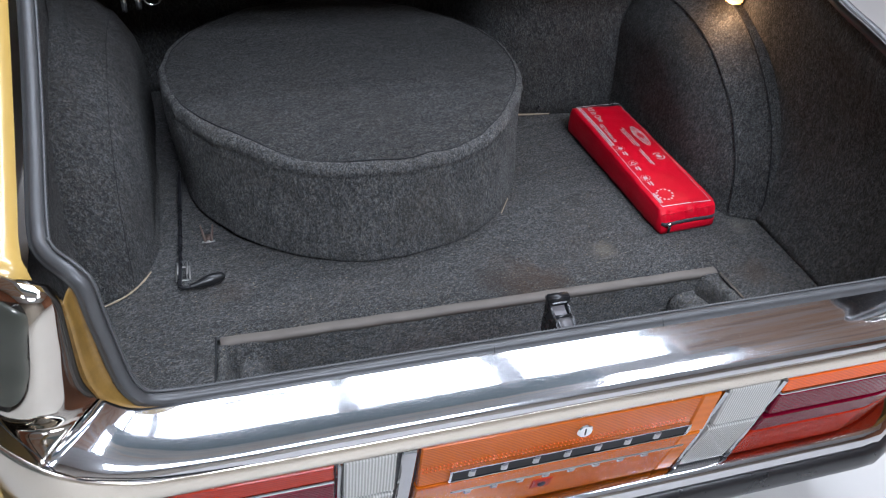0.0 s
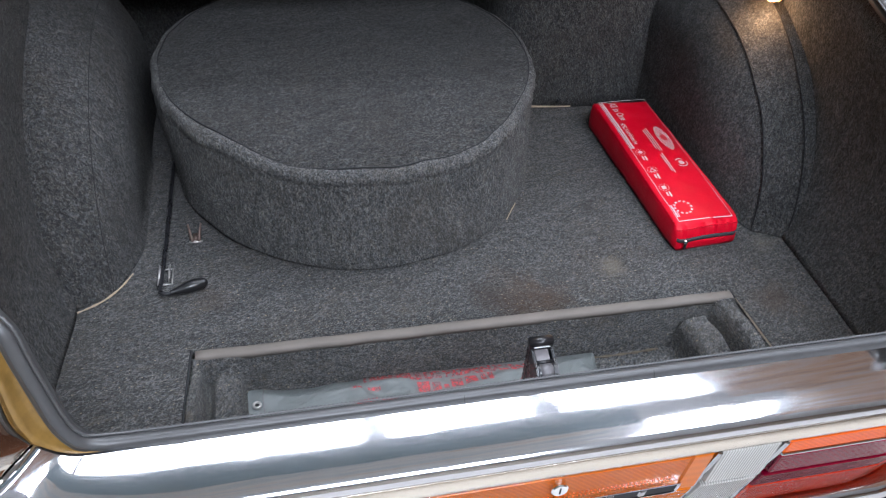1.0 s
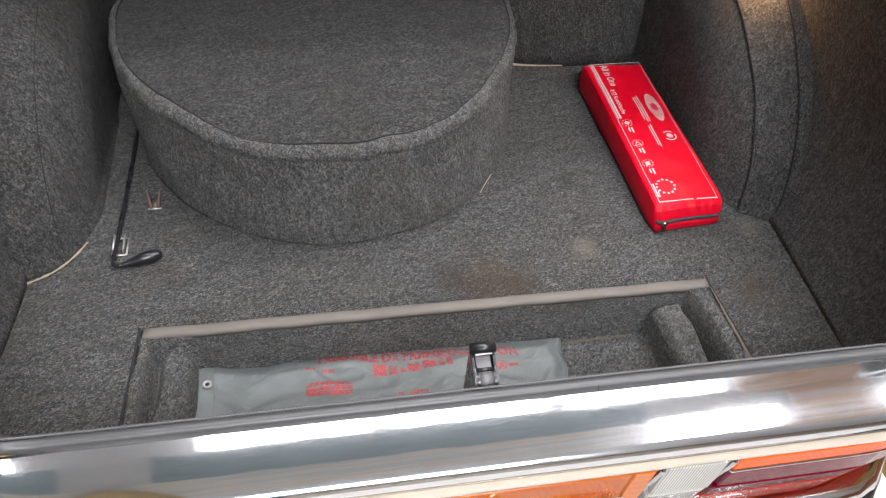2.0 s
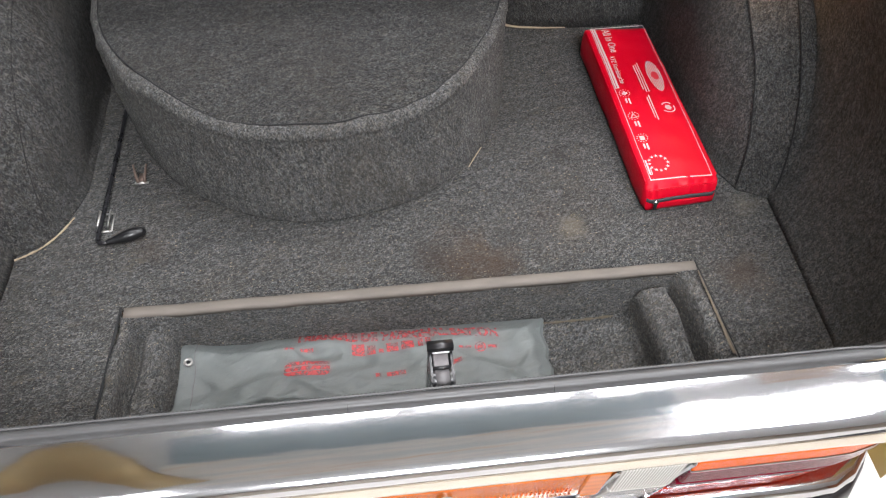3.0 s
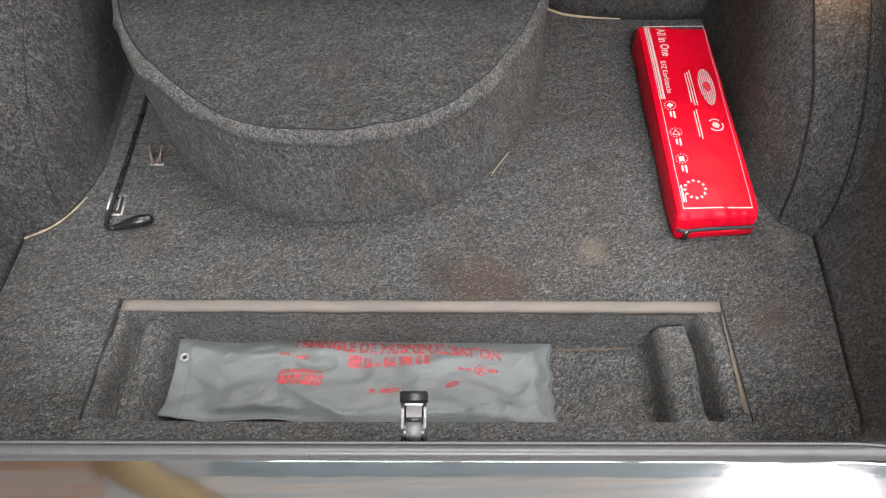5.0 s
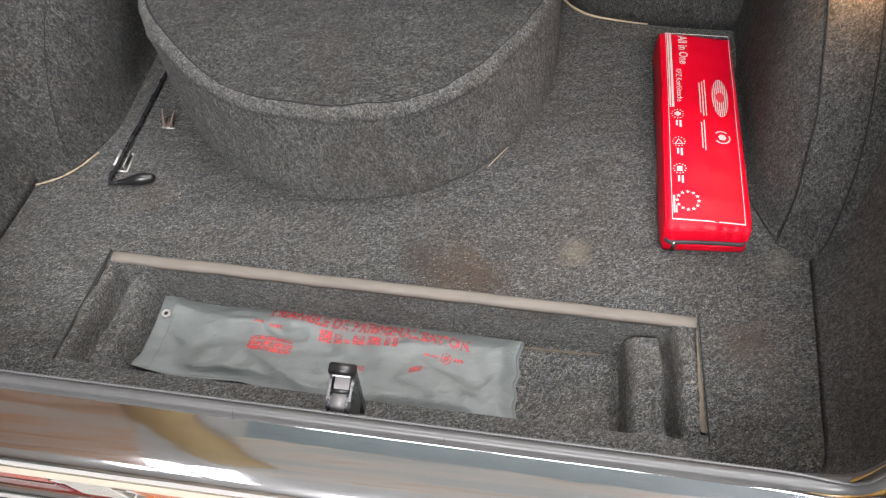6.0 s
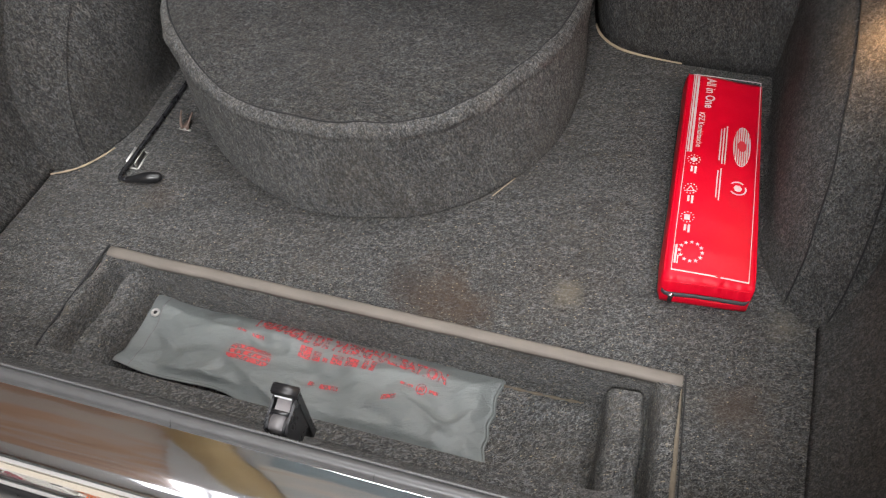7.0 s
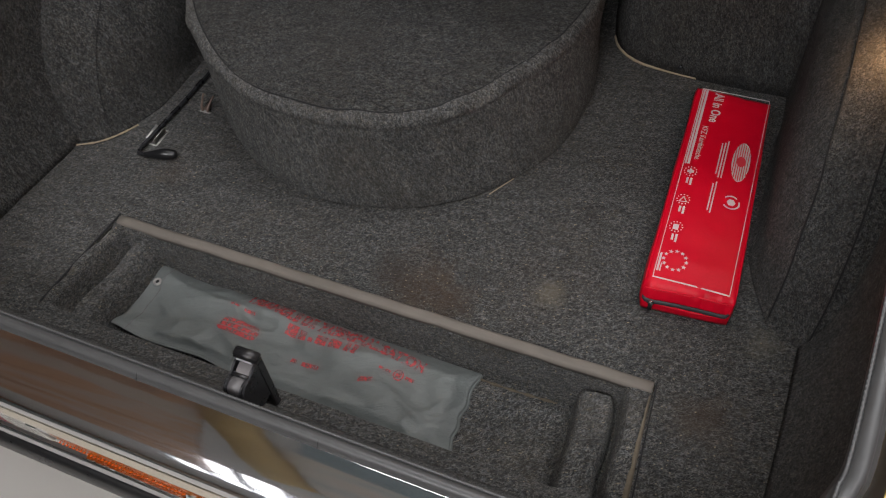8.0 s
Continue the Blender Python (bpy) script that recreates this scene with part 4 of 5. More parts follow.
COVER = spline([(0.331, 0, 0.004), (0.3325, 0, 0.012), (0.335, 0, 0.06), (0.339, 0, 0.13), (0.3405, 0, 0.170), (0.3388, 0, 0.1850), (0.3412, 0, 0.1945), (0.3395, 0, 0.2040), (0.3345, 0, 0.2115), (0.3265, 0, 0.2140)], 48)


def cover_side(u, v):
    a = 2 * math.pi * u
    prof = COVER[int(round(v * 48))]
    x, y = math.cos(a), math.sin(a)
    low = 1 - smooth(0.0, 0.16, prof.z)
    r = prof.x + 0.005 * lump(x, y, 0, 1.9) * v + 0.003 * lump(x, y, prof.z * 5, 2.3) + 0.0022 * lump(x * 6, y * 6, prof.z * 9, 1)
    r += 0.0065 * lump(x * 14, y * 14, 2, 1) * smooth(0.70, 0.85, v) * (1 - smooth(0.9, 0.97, v))
    hem = 0.004 * max(lump(x, y, 7, 2), 0) + 0.005 * smooth(-0.2, -0.9, x) if v == 0 else 0
    return r * x + 0.010 * low, 1.022 * r * y - 0.014 * low, prof.z + ((0.0035 * lump(x, y, 0, 2.6) - sag(x, y)) * smooth(0.4, 1, v) if v > 0.4 else hem)


def cover_top(u, v):
    a = 2 * math.pi * u
    x, y = math.cos(a), math.sin(a)
    r = (0.327 + 0.005 * lump(x, y, 0, 1.9)) * v
    z = 0.2165 + 0.006 * (1 - v * v) + 0.0055 * lump(r * x, r * y, 1, 5) + (0.0035 * lump(x, y, 0, 2.6) - sag(x, y)) * v ** 4
    return r * x, 1.022 * r * y, z - 0.0025 * max(0.0, v - 0.97) / 0.03


part("side_band", surface(cover_side, 160, 48, True), M_COVERSIDE_LIT, cover)
top = surface(cover_top, 120, 24, True)
bmesh.ops.remove_doubles(top, verts=top.verts[:], dist=1e-5)
part("top_panel", top, M_COVER_SHADED, cover)
ring = []
for k in range(121):
    x, y, z = cover_top((k % 120) / 120, 1.0)
    ring.append((x * 1.001, y * 1.001, z + 0.0002))
part("seam", tube(ring, 0.0013, 6), M_SEAM, cover, "dark stitched rim seam")

# ---------------------------------------------------------------- first aid kit
KX, KY, KW, KL = 0.4355, 0.3205, 0.131, 0.414
kit = thing("first_aid_kit", "red nylon first aid bag with white print and a black zip", "first aid kit", (KX, KY, 0.0))
kit.rotation_euler = (0, 0, radians(1.3))


def kit_height(x, y):
    """Height of the top over the bag's own plan."""
    s, t = x / (KW / 2), y / (KL / 2)
    h = 0.047 + 0.015 * (t * 0.5 + 0.5) + 0.006 * (1 - s * s) * (1 - t * t)
    h -= 0.005 * smooth(-0.9, -1.0, t)
    return h + 0.0012 * lump(x, y, 0, 30) + 0.0022 * lump(x * 3.2, y * 0.7, 3, 18) * smooth(-0.75, -0.97, t) + 0.0016 * lump(x, y, 5, 45) * smooth(0.7, 0.95, t)


def kit_plan(q, s):
    """Plan of the bag: q from the near end to the far one, s across, both 0 to 1."""
    near = Vector((-0.0623 + 0.1240 * s, -0.2090 + 0.0070 * s))
    far = Vector((-0.0615 + 0.1155 * s, 0.2070 - 0.0070 * s))
    return near.lerp(far, q)


def kit_section():
    """Closed outline of the bag across: side, height, both 0 to 1, with small rounded edges."""
    rx, rz = 0.05, 0.12
    out = [(0.0, rz + (1 - 2 * rz) * k / 5) for k in range(6)]
    out += [(rx * (1 - math.cos(a)), 1 - rz + rz * math.sin(a)) for a in (math.pi / 8, math.pi / 4, math.pi * 3 / 8)]
    out += [(rx + (1 - 2 * rx) * k / 20, 1.0) for k in range(21)]
    half = out[:9]
    out += [(1 - x, z) for x, z in half[::-1]]
    out += [(1 - rx, 0.0), (0.75, 0.0), (0.5, 0.0), (0.25, 0.0), (rx, 0.0)]
    return out


def kit_body():
    sec = kit_section()
    n = len(sec)
    stations = [(0.0, 0.46), (0.003, 0.60), (0.009, 0.78), (0.018, 0.91), (0.030, 0.975), (0.045, 1.0)]
    stations += [(0.06 + 0.90 * k / 70, 1.0) for k in range(71)] + [(0.972, 0.985), (0.984, 0.94), (0.993, 0.84), (1.0, 0.62)]
    bm = bmesh.new()
    rings = []
    for q, tall in stations:
        ring = []
        pinch = 0.035 * smooth(0.03, 0.0, q) + 0.05 * smooth(0.975, 1.0, q)
        for sx, sz in sec:
            p = kit_plan(q, pinch + (1 - 2 * pinch) * sx)
            pleat = (0.0022 * lump(p.x * 3.4, 0, 2, 40) + 0.0016 * math.sin(p.x * 330 + 2.5 * lump(p.x, 0, 7, 30))) * smooth(0.06, 0.012, q) * sz
            z = kit_height(p.x, p.y) * tall * sz + pleat
            bulge = 0.0016 * lump(p.x, p.y, z, 22) + 0.002 * math.sin(math.pi * sz) * (0.5 if sx > 0.5 else -1) * (abs(sx - 0.5) > 0.45)
            ring.append(bm.verts.new((p.x + bulge, p.y - pleat * (q < 0.02), max(z, 0.0005))))
        rings.append(ring)
    for a, b in zip(rings, rings[1:]):
        for k in range(n):
            bm.faces.new((a[k], a[(k + 1) % n], b[(k + 1) % n], b[k]))
    for ring, way in ((rings[0], -1), (rings[-1], 1)):
        mid = sum((v.co for v in ring), Vector()) / n
        inner = [bm.verts.new(mid + (v.co - mid) * 0.6 + Vector((0, way * 0.002, 0))) for v in ring]
        c = bm.verts.new(mid + Vector((0, way * 0.0025, 0)))
        for k in range(n):
            bm.faces.new((ring[k], ring[(k + 1) % n], inner[(k + 1) % n], inner[k]))
            bm.faces.new((inner[k], inner[(k + 1) % n], c))
    bmesh.ops.recalc_face_normals(bm, faces=bm.faces[:])
    return bm


part("bag", kit_body(), M_NYLON, kit)


def kit_at(u, v):
    """Plan position on the printed panel: u from the far end to the near one, v across."""
    return -0.0525 + 0.105 * v, 0.197 - 0.385 * (u - 0.005) / 0.895


def on_kit(bm):
    for w in bm.verts:
        w.co.z += kit_height(w.co.x, w.co.y) + 0.0006
    return bm


def kit_bar(u0, u1, v0, v1, m=None, name="print_bar"):
    (x0, y0), (x1, y1) = kit_at(u0, v0), kit_at(u1, v1)
    n = max(int(abs(y1 - y0) / 0.01), 1)
    return part(name, on_kit(surface(lambda a, b: (x0 + (x1 - x0) * a, y0 + (y1 - y0) * b, 0), 2, n)), m or M_PRINT, kit)


def flat_text(text, size, bold=0.0):
    c = bpy.data.curves.new("lettering", "FONT")
    c.body, c.size, c.resolution_u, c.offset = text, size, 3, bold * size
    ob = bpy.data.objects.new("lettering", c)
    scene.collection.objects.link(ob)
    bpy.context.view_layer.update()
    me = bpy.data.meshes.new_from_object(ob.evaluated_get(bpy.context.evaluated_depsgraph_get()))
    bm = bmesh.new()
    bm.from_mesh(me)
    bpy.data.objects.remove(ob)
    bpy.data.curves.remove(c)
    bpy.data.meshes.remove(me)
    return bm


def kit_text(text, u, v, size, squeeze=1.0, bold=0):
    x0, y0 = kit_at(u, v)
    bm = flat_text(text, size, bold)
    for w in bm.verts:
        w.co = Vector((x0 + w.co.y, y0 - w.co.x * squeeze, 0))
    return part("lettering", on_kit(bm), M_PRINT, kit)


def kit_ring(u, v, r0, r1, n=24, m=None, a0=0.0, a1=2 * math.pi, name="print_ring", tall=1.0):
    x0, y0 = kit_at(u, v)
    return part(name, on_kit(surface(lambda a, b: (x0 + (r0 + (r1 - r0) * b) * math.cos(a0 + (a1 - a0) * a), y0 + tall * (r0 + (r1 - r0) * b) * math.sin(a0 + (a1 - a0) * a), 0), n, 1)), m or M_PRINT, kit)


UE = 0.90
for a in ((0.006, 0.011, 0.0, 0.992), (UE - 0.005, UE, 0.0, 0.992), (0.006, UE, 0.0, 0.010), (0.006, UE, 0.982, 0.992)):
    kit_bar(*a, name="border_line")
kit_bar(0.012, 0.40, 0.02, 0.045)
kit_bar(0.012, 0.40, 0.055, 0.09)
kit_text("All in One", 0.02, 0.20, 0.0205, 0.80, 0.022)
kit_text("KFZ Kombitasche", 0.205, 0.135, 0.0125, 0.80, 0.012)
for u in (0.435, 0.565, 0.685):
    for k in range(12):
        a = 2 * math.pi * k / 12
        x, y = 0.0088 * math.cos(a), 0.0088 * math.sin(a)
        kit_ring(u - y / 0.43, 0.13 + x / 0.105, 0, 0.0011, 6, name="print_dot")
    kit_bar(u + 0.03, u + 0.055, 0.10, 0.13)
    kit_bar(u + 0.03, u + 0.062, 0.15, 0.18)
kit_bar(0.429, 0.441, 0.085, 0.175)
kit_bar(0.423, 0.447, 0.115, 0.145)
for (ua, va), (ub, vb) in (((0.575, 0.08), (0.575, 0.18)), ((0.575, 0.08), (0.553, 0.13)), ((0.575, 0.18), (0.553, 0.13))):
    xa, ya = kit_at(ua, va)
    xb, yb = kit_at(ub, vb)
    part("print_triangle", on_kit(tube([(xa, ya, 0), (xb, yb, 0)], 0.0008, 4)), M_PRINT, kit)
kit_bar(0.675, 0.697, 0.09, 0.165)
for k in range(12):
    a = 2 * math.pi * k / 12
    cx, cy = 0.0155 * math.cos(a), 0.0155 * math.sin(a)
    x0, y0 = kit_at(0.82, 0.225)
    star = bmesh.new()
    tips = [star.verts.new((x0 + cx + (0.0034 if j % 2 == 0 else 0.0015) * math.sin(math.pi * j / 5), y0 + cy + (0.0034 if j % 2 == 0 else 0.0015) * math.cos(math.pi * j / 5), 0)) for j in range(10)]
    star.faces.new(tips[::-1])
    part("print_star", on_kit(star), M_PRINT, kit)
kit_bar(0.80, 0.872, 0.022, 0.05)
kit_bar(0.84, 0.872, 0.06, 0.075)
# oval mark, drawn as a plain striped shape, and the small text beside it as bars
kit_ring(0.345, 0.77, 0.0, 0.0131, 40, tall=3.05, name="print_oval")
for k in range(7):
    f = -0.75 + 0.25 * k
    half = 0.93 * 0.041 * math.sqrt(1 - f * f) / 0.43
    x0, y0 = kit_at(0.345 - half, 0.77 + 0.125 * f)
    x1, y1 = kit_at(0.345 + half, 0.77 + 0.125 * f)
    part("print_line", on_kit(tube([(x0 + (x1 - x0) * q / 12, y0 + (y1 - y0) * q / 12, 0.0) for q in range(13)], 0.0007, 4)), M_PRINTRED, kit)
kit_ring(0.345, 0.77, 0.0, 0.0066, 16, M_PRINTRED, tall=1.7, name="print_lozenge").location.z = 0.0008
for v, u0, u1 in ((0.46, 0.275, 0.425), (0.50, 0.27, 0.44), (0.54, 0.26, 0.44), (0.46, 0.47, 0.59), (0.50, 0.46, 0.60)):
    kit_bar(u0, u1, v, v + 0.018)
kit_ring(0.535, 0.755, 0.0105, 0.0128, 20, None, -2.5, 0.4)
kit_ring(0.535, 0.755, 0.0105, 0.0128, 20, None, 0.9, 2.5)
kit_ring(0.535, 0.755, 0.0, 0.0065, 6)

# zip round the near end, wrapping on to both sides
zx = [k / 28 for k in range(29)]
zip_pts = []
for q in zx:
    p = kit_plan(0.0, 0.035 + 0.93 * q)
    wrap = max(0.0, abs(q - 0.5) - 0.44) / 0.06
    zip_pts.append(Vector((p.x + 0.0012 * (1 if q > 0.5 else -1) * wrap, p.y - 0.0022 + 0.006 * wrap * wrap, 0.0225 + 0.0025 * math.sin(math.pi * q) + 0.0008 * lump(q * 9, 0, 0, 1))))
part("zip", sweep(zip_pts, [(-0.0034, -0.001), (0.0034, -0.001), (0.0034, 0.0012), (0.001, 0.002), (-0.001, 0.002), (-0.0034, 0.0012)], [(Vector((0, 0, 1)), Vector((0, -1, 0)))] * 29), M_ZIP, kit, "black zip")
zl = zip_pts[3]
part("zip_puller", block(zl.x - 0.003, zl.x + 0.003, zl.y - 0.0055, zl.y - 0.0035, zl.z - 0.017, zl.z - 0.001, 0.0008), M_BLACK, kit, "black zip puller")
part("zip_slider", block(zl.x - 0.0045, zl.x + 0.0045, zl.y - 0.005, zl.y - 0.001, zl.z - 0.003, zl.z + 0.0035, 0.0012), M_BRIGHT, kit, "small metal zip slider")
for side in (0.012, 0.988):
    edge = []
    for k in range(61):
        p = kit_plan(0.045 + 0.93 * k / 60, side)
        edge.append((p.x, p.y, kit_height(p.x, p.y) - 0.0012))
    part("piping", tube(edge, 0.0011, 6), M_NYLON, kit)
brow = []
for k in range(33):
    p = kit_plan(0.0155, 0.03 + 0.94 * k / 32)
    brow.append((p.x, p.y, 0.93 * kit_height(p.x, p.y) + 0.001 * lump(p.x, 0, 0, 90)))
part("piping", tube(brow, 0.0012, 6), M_NYLON, kit)

# ---------------------------------------------------------------- tool bag in the well
BAGX0, BAGX1, BAGY0, BAGY1, BAGZ = -0.362, 0.19, -0.164, -0.021, -0.0895
bag = thing("tool_bag", "crumpled grey vinyl tool roll with worn red print", "tool bag", ((BAGX0 + BAGX1) / 2, (BAGY0 + BAGY1) / 2, BAGZ))
BW, BD = BAGX1 - BAGX0, BAGY1 - BAGY0


# soft creases in the cloth: from, to, height
CREASES = [((0.24, 0.92), (0.36, 0.5), 0.0045), ((0.28, 0.42), (0.46, 0.10), 0.0045), ((0.76, 0.52), (0.94, 0.22), 0.0050), ((0.86, 0.18), (0.97, 0.60), 0.0045), ((0.05, 0.55), (0.25, 0.22), 0.0040),
           ((0.52, 0.30), (0.70, 0.14), 0.0035), ((0.62, 0.62), (0.80, 0.78), 0.0035), ((0.90, 0.70), (0.98, 0.94), 0.0040), ((0.10, 0.82), (0.26, 0.70), 0.0030)]


def bag_height(s, t):
    """Height of the cloth over the well's floor; s along, t across, both 0 to 1."""
    x, y = s * 5.5, t * 1.4
    edge = min(smooth(0, 0.05, s), smooth(0, 0.05, 1 - s)) * min(smooth(0, 0.16, t), smooth(0, 0.2, 1 - t))
    fill = 0.004 + 0.015 * math.sin(math.pi * min(max(t, 0), 1)) * smooth(0.0, 0.25, s)
    warp = 0.35 * noise.noise(Vector((x * 0.9, y * 1.3, 4)))
    folds = 0.0075 * noise.noise(Vector((x * 1.0 + y * 0.8, y * 2.0 + warp, 2))) + 0.0065 * (0.35 - abs(noise.noise(Vector((x * 1.5 - y * 1.5, y * 2.6 + x * 0.5 + warp, 8))))) + 0.0022 * noise.noise(Vector((x * 4 + y * 2, y * 6 - x, 1)))
    ridge = 0.006 * math.exp(-((t - 0.72 - 0.5 * (s - 0.3)) / 0.06) ** 2) * smooth(0.12, 0.25, s) * (1 - smooth(0.36, 0.5, s))
    for (sa, ta), (sb, tb), tall in CREASES:
        ax, ay, bx, by = sa * BW, ta * BD, sb * BW, tb * BD
        q = min(max(((s * BW - ax) * (bx - ax) + (t * BD - ay) * (by - ay)) / ((bx - ax) ** 2 + (by - ay) ** 2), 0), 1)
        away = math.hypot(s * BW - ax - q * (bx - ax), t * BD - ay - q * (by - ay)) + 0.002 * noise.noise(Vector((x * 6, y * 6, 3)))
        folds += tall * math.exp(-max(away, 0) / 0.007) * math.sin(math.pi * (0.12 + 0.76 * q))
    return 0.008 + (0.006 + 0.007 * (1 - smooth(0.3, 0.6, s))) * (1 - smooth(0, 0.3, t)) + 0.010 * (1 - smooth(0, 0.12, s)) + 0.004 * noise.noise(Vector((x * 1.3, 3, y))) * (1 - smooth(0, 0.2, t)) + edge * (fill + folds * 1.35 + ridge)


def bag_plan(s, t):
    x = -BW / 2 + BW * s + 0.004 * noise.noise(Vector((t * 3, s * 2, 5))) + (t - 0.5) * (0.006 * (1 - s) - 0.010 * s)
    y = -BD / 2 + BD * t + 0.005 * noise.noise(Vector((s * 5, t, 9))) + 0.006 * (1 - s) - 0.006 * s + 0.010 * math.sin(math.pi * s) ** 0.7 * smooth(0.7, 1.0, t) + 0.009 * (1 - smooth(0.0, 0.25, t)) * (1 - smooth(0.25, 0.5, s))
    end = smooth(0.86, 1.0, s)
    x += end * (0.007 * noise.noise(Vector((t * 5.5, 7, 1))) + 0.006 * smooth(0.75, 1.0, t) - 0.004 * smooth(0.3, 0.0, t))
    y += end * 0.006 * smooth(0.8, 1.0, t) - 0.005 * math.sin(math.pi * s) * (1 - t) * noise.noise(Vector((s * 4, 2, 2)))
    return x, y


def bag_body():
    top = surface(lambda s, t: (*bag_plan(s, t), bag_height(s, t)), 150, 44)
    for v in list(top.verts):
        v.co.z = max(v.co.z, 0.002)
    under = surface(lambda s, t: (*bag_plan(0.015 + 0.97 * s, 0.10 + 0.86 * t), 0.0006), 150, 44)
    bmesh.ops.reverse_faces(under, faces=under.faces[:])
    me = bpy.data.meshes.new("joined")
    under.to_mesh(me)
    under.free()
    top.from_mesh(me)
    bpy.data.meshes.remove(me)
    edges = [e for e in top.edges if e.is_boundary]
    bmesh.ops.bridge_loops(top, edges=edges)
    return top


part("cloth", bag_body(), M_CANVAS, bag)


def bag_patch(s0, s1, t0, t1, slope=0.0, name="print_bar"):
    def fn(a, b):
        s, t = s0 + (s1 - s0) * a, t0 + (t1 - t0) * b + slope * a
        return (*bag_plan(s, t), bag_height(s, t) + 0.0007)
    return part(name, surface(fn, max(int((s1 - s0) * 120), 2), max(int((t1 - t0) * 40), 2)), M_REDINK, bag)


def bag_blob(s0, s1, t0, t1, name):
    """A rounded printed mark with two clear lines through it."""
    sm, tm = (s0 + s1) / 2, (t0 + t1) / 2
    lines = (-1.0, -0.35, -0.22, 0.32, 0.45, 1.0) if s1 - s0 > 0.05 else (-1.0, 1.0)
    bm = bmesh.new()
    for lo, hi in zip(lines[::2], lines[1::2]):
        def fn(a, b):
            q = lo + (hi - lo) * b
            wide = 1 - 0.22 * abs(q) ** 4 + 0.05 * lump(q, 1, 2, 7)
            s, t = sm + (s1 - s0) / 2 * wide * (2 * a - 1), tm + (t1 - t0) / 2 * q + 0.02 * (a - 0.5)
            return (*bag_plan(s, t), bag_height(s, t) + 0.0007)
        surface(fn, 24, 6, bm=bm)
    return part(name, bm, M_REDINK, bag)


def bag_ring(s, t, outer, inner):
    def fn(a, b):
        r, w = inner + (outer - inner) * b, 2 * math.pi * a
        p, q = s + r * math.cos(w) / BW, t + r * math.sin(w) / BD
        return (*bag_plan(p, q), bag_height(p, q) + 0.0007)
    return part("print_ring", surface(fn, 28, 1), M_REDINK, bag)


def bag_text(text, s0, s1, t0, t1):
    """Printed words that follow the folds of the cloth."""
    bm = flat_text(text, 1.0, 0.055)
    wide = max(v.co.x for v in bm.verts)
    for v in bm.verts:
        s, t = s0 + (s1 - s0) * v.co.x / wide, t0 + (t1 - t0) * v.co.y / 0.72 + 0.05 * (1 - v.co.x / wide)
        v.co = (*bag_plan(s, t), bag_height(s, t) + 0.0007)
    return part("lettering", bm, M_REDINK, bag)


bag_text("TRIANGLE DE PRESIGNALISATION", 0.31, 0.87, 0.765, 0.875)
for k, (w, lo, hi) in enumerate(((0.030, 0.0, 1), (0.02, 0, 0.8), (0.012, 0, 0.4), (0.028, 0, 0.85), (0.03, 0, 0.85), (0.012, 0, 1), (0.012, 0, 1))):
    s = 0.464 + 1.2 * (0, 0.034, 0.06, 0.078, 0.112, 0.15, 0.168)[k]
    bag_patch(s, s + 1.15 * w, 0.65 + 0.10 * lo, 0.65 + 0.12 * hi, -0.005)
bag_blob(0.282, 0.402, 0.40, 0.57, "print_mark")
bag_patch(0.285, 0.31, 0.70, 0.73)
bag_patch(0.325, 0.36, 0.70, 0.73)
for s0, s1 in ((0.52, 0.535), (0.55, 0.60)):
    bag_patch(s0, s1, 0.38, 0.43)
bag_patch(0.755, 0.79, 0.62, 0.65)
bag_ring(0.814, 0.63, 0.0085, 0.0065)
bag_blob(0.806, 0.822, 0.60, 0.66, "print_mark")
bag_patch(0.835, 0.86, 0.61, 0.65)
bag_patch(0.72, 0.755, 0.38, 0.44, 0.05)
ex, ey = bag_plan(0.028, 0.72)
ez = bag_height(0.028, 0.72)
eye_ring = [(ex + 0.0052 * math.cos(a), ey + 0.0052 * math.sin(a), ez + 0.001) for a in (2 * math.pi * k / 20 for k in range(21))]
part("eyelet", tube(eye_ring, 0.0022, 8), M_EYELET, bag, "bright metal eyelet")
part("eyelet_hole", tube([(ex, ey, ez), (ex, ey, ez + 0.0012)], 0.0034, 14), M_DARK, bag, "dark eyelet hole")
part("stitching", tube([(*bag_plan(0.045, t), bag_height(0.045, t) + 0.0004) for t in [k / 24 for k in range(25)]], 0.0004, 5), M_STITCH, bag, "faded reddish hem stitching")
for t in (0.0, 1.0):
    part("hem", tube([(*bag_plan(q, t), bag_height(q, t) - 0.0012) for q in [k / 80 for k in range(81)]], 0.0016, 6), M_CANVAS, bag)
part("hem", tube([(*bag_plan(1.0, t), 0.003) for t in [k / 16 for k in range(17)]], 0.0028, 6), M_CANVAS, bag)

# ---------------------------------------------------------------- crank handle lying on the floor
crank = thing("jack_handle", "thin black crank rod with black grip on the floor", "crank handle", (-0.476, 0.13, 0))
rod = [(0.006, 0.36, 0.007), (0.003, 0.2, 0.007), (0.0, 0.08, 0.008), (-0.002, 0.03, 0.0085), (-0.003, 0.005, 0.009), (0.0, -0.008, 0.009), (0.014, -0.009, 0.009)]
part("rod", tube(spline(rod, 60), 0.0036, 10), M_BLACKMETAL, crank)
grip = spline([(0.012, -0.009, 0.010), (0.03, -0.004, 0.011), (0.05, 0.002, 0.012), (0.068, 0.008, 0.012)], 24)
part("grip", tube(grip, lambda s: 0.0042 + 0.0058 * math.sin(min(s * 1.15, 1.0) ** 1.5 * math.pi * 0.80) - 0.004 * smooth(0.93, 1, s), 14), M_BLACK, crank, "rounded black grip")
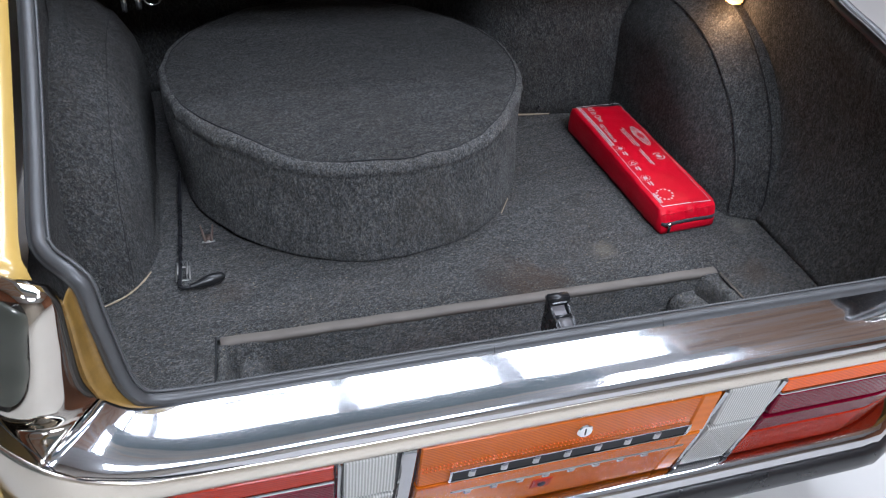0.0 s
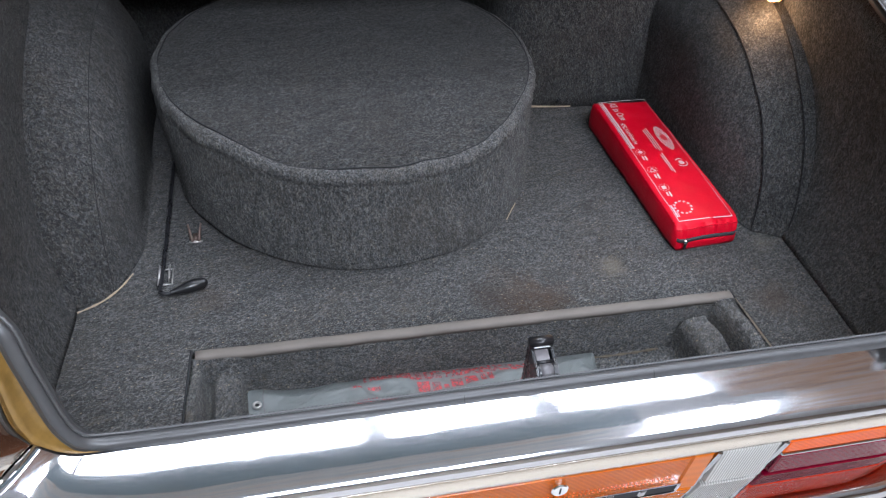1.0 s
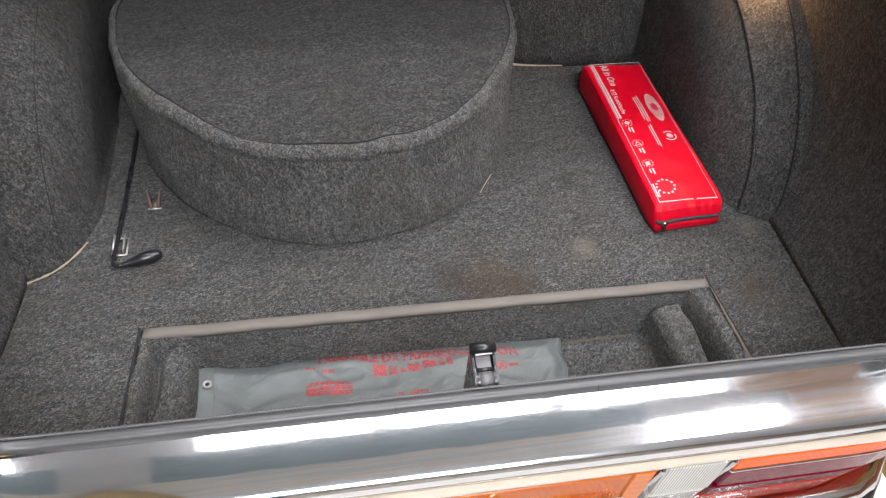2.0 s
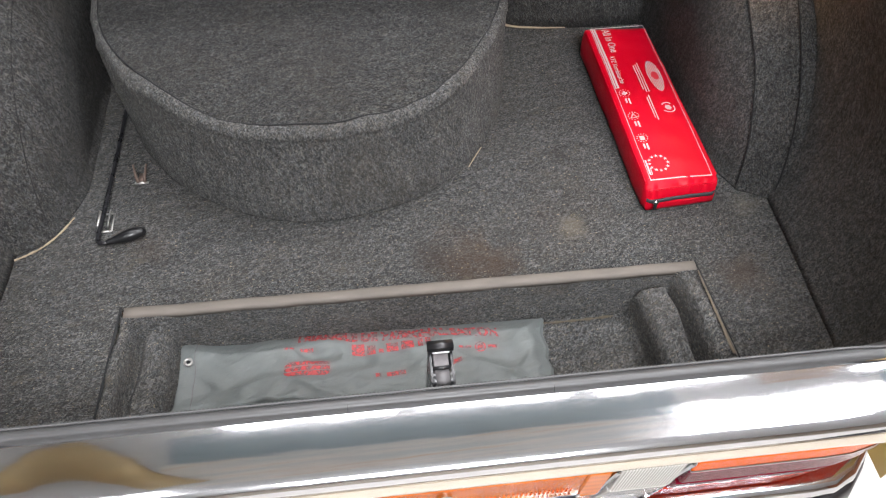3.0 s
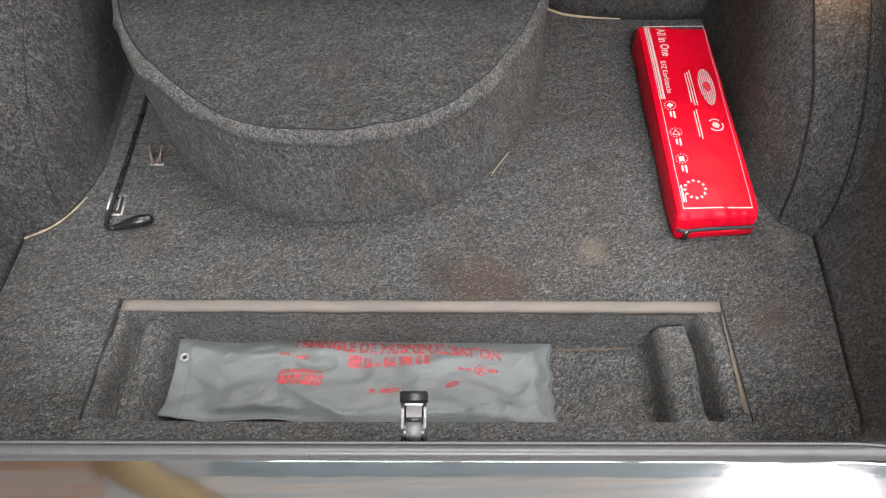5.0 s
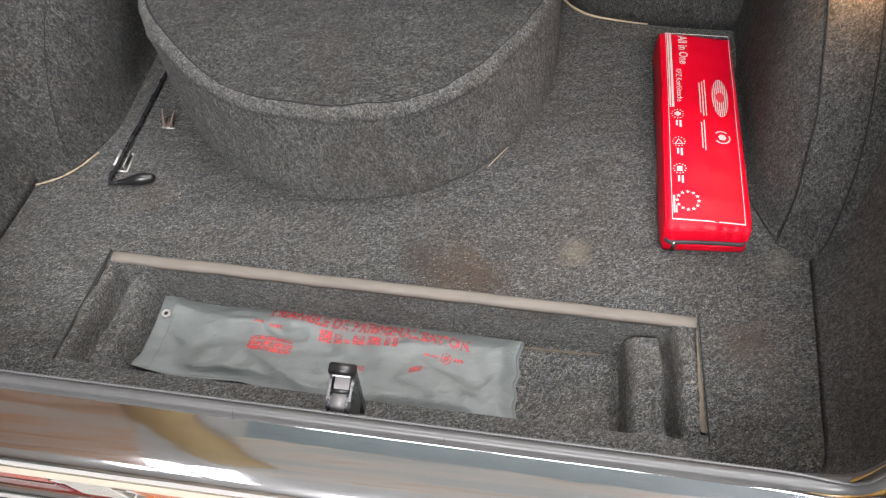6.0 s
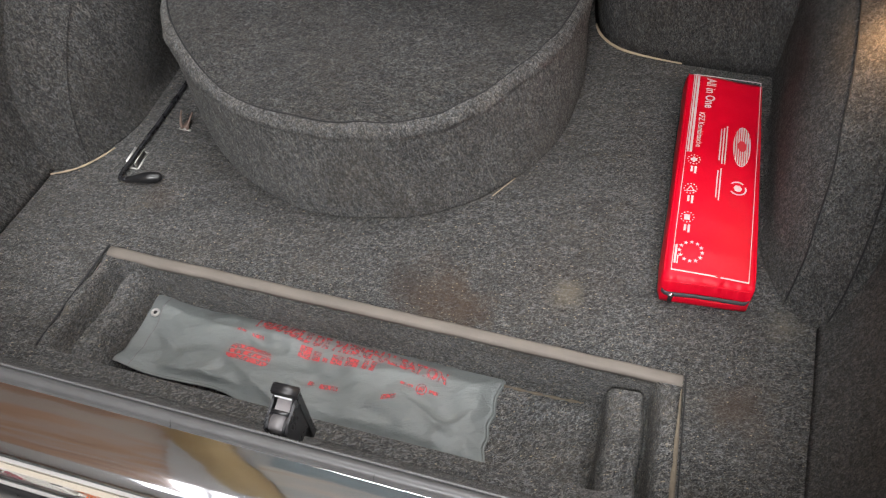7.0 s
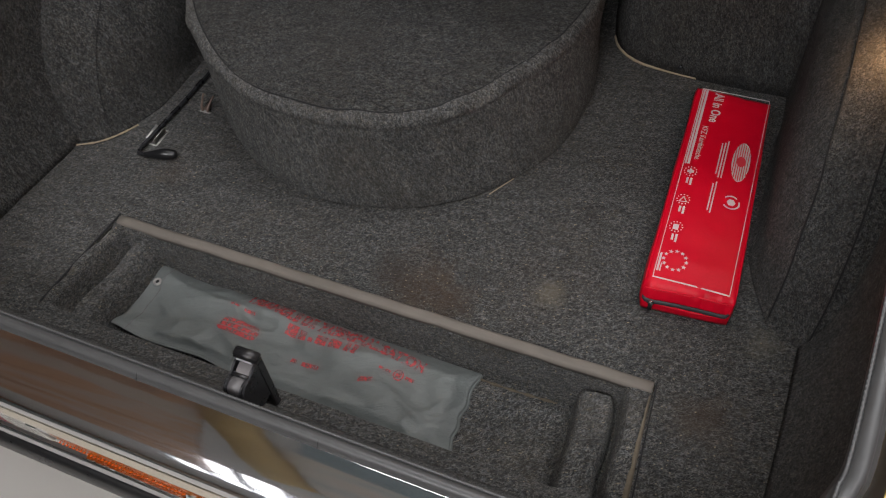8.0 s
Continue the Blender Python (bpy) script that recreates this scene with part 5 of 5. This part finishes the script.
holder = thing("rod_clip", "small bright spring clip screwed to the boot floor", "clip", (-0.4735, 0.17, 0))
for sx in (-1, 1):
    part("rail", block(sx * 0.0105 - 0.0014, sx * 0.0105 + 0.0014, -0.019, 0.019, 0.0, 0.0022, 0.0006), M_EYELET, holder)
    part("jaw", prism([(sx * 0.0050, 0.0005), (sx * 0.0052, 0.010), (sx * 0.0080, 0.0135), (sx * 0.0092, 0.013), (sx * 0.0066, 0.0095), (sx * 0.0066, 0.0005)], 1, -0.016, 0.016), M_EYELET, holder)
for y in (-0.018, 0.018):
    part("crosspiece", block(-0.0092, 0.0092, y - 0.0018, y + 0.0018, 0.0, 0.0018, 0.0005), M_EYELET, holder)
hook = thing("floor_clip", "small bent metal clip with rusty prongs beside the wheel cover", "clip", (-0.428, 0.262, 0))
part("foot", block(-0.011, 0.011, -0.012, -0.0075, 0, 0.0025, 0.0007), M_EYELET, hook)
for x, lean in ((-0.005, -0.006), (0.005, 0.005)):
    prong = [(x, -0.009, 0.002), (x + lean * 0.3, -0.006, 0.010), (x + lean * 0.7, 0.004, 0.018), (x + lean, 0.012, 0.022)]
    part("prong", tube(spline(prong, 12), lambda q: 0.0030 - 0.0014 * q, 6), M_RUST, hook, "rusty bent prong")
part("web", block(-0.0045, 0.0045, -0.008, 0.008, 0.0015, 0.006, 0.001), M_RUST, hook)

# dry straw on the carpet
straw = thing("straw", "short dry pale straw lying on the carpet", "straw", (0.125, 0.255, 0.0))
part("stalk", tube(spline([(-0.014, -0.018, 0.001), (-0.004, -0.003, 0.003), (0.013, 0.022, 0.006)], 10), 0.0009, 5), M_STRAW, straw)

# boot lamp and loom clips high on the linings
lampbox = thing("boot_lamp", "small lit amber boot lamp on the side lining", "lamp", (0.588, 0.36, 0.365))
part("housing", block(-0.012, 0.02, -0.03, 0.03, -0.006, 0.028, 0.004), M_BRIGHT, lampbox)
glow, gt, gb = material("lit_lamp_glass", 0.3)
gb.inputs["Base Color"].default_value = (0.8, 0.5, 0.2, 1)
gb.inputs["Emission Color"].default_value = (1.0, 0.45, 0.1, 1)
gb.inputs["Emission Strength"].default_value = 6.0
part("bulb", block(-0.014, 0.012, -0.02, 0.02, -0.018, -0.005, 0.004), glow, lampbox, "glowing amber glass")
bulb = bpy.data.lights.new("boot_bulb", "POINT")
bulb.energy, bulb.color, bulb.shadow_soft_size = 0.66, (1.0, 0.58, 0.28), 0.012
new("boot_bulb", bulb).location = (0.565, 0.345, 0.335)
loom = thing("loom_clip", "bright screws and a bare wire ring above the wheel arch", "wire clip", (-0.505, 0.5, 0.335))
part("stud", tube([(-0.012, 0, -0.01), (-0.012, 0, 0.02)], 0.005, 10), M_BRIGHT, loom)
part("stud", tube([(0.012, -0.005, -0.005), (0.012, -0.005, 0.02)], 0.005, 10), M_BRIGHT, loom)
part("wire", tube([(0.035 + 0.014 * math.cos(a), 0.0, 0.012 + 0.012 * math.sin(a)) for a in (2 * math.pi * k / 20 for k in range(21))], 0.0015, 6), M_BRIGHT, loom)
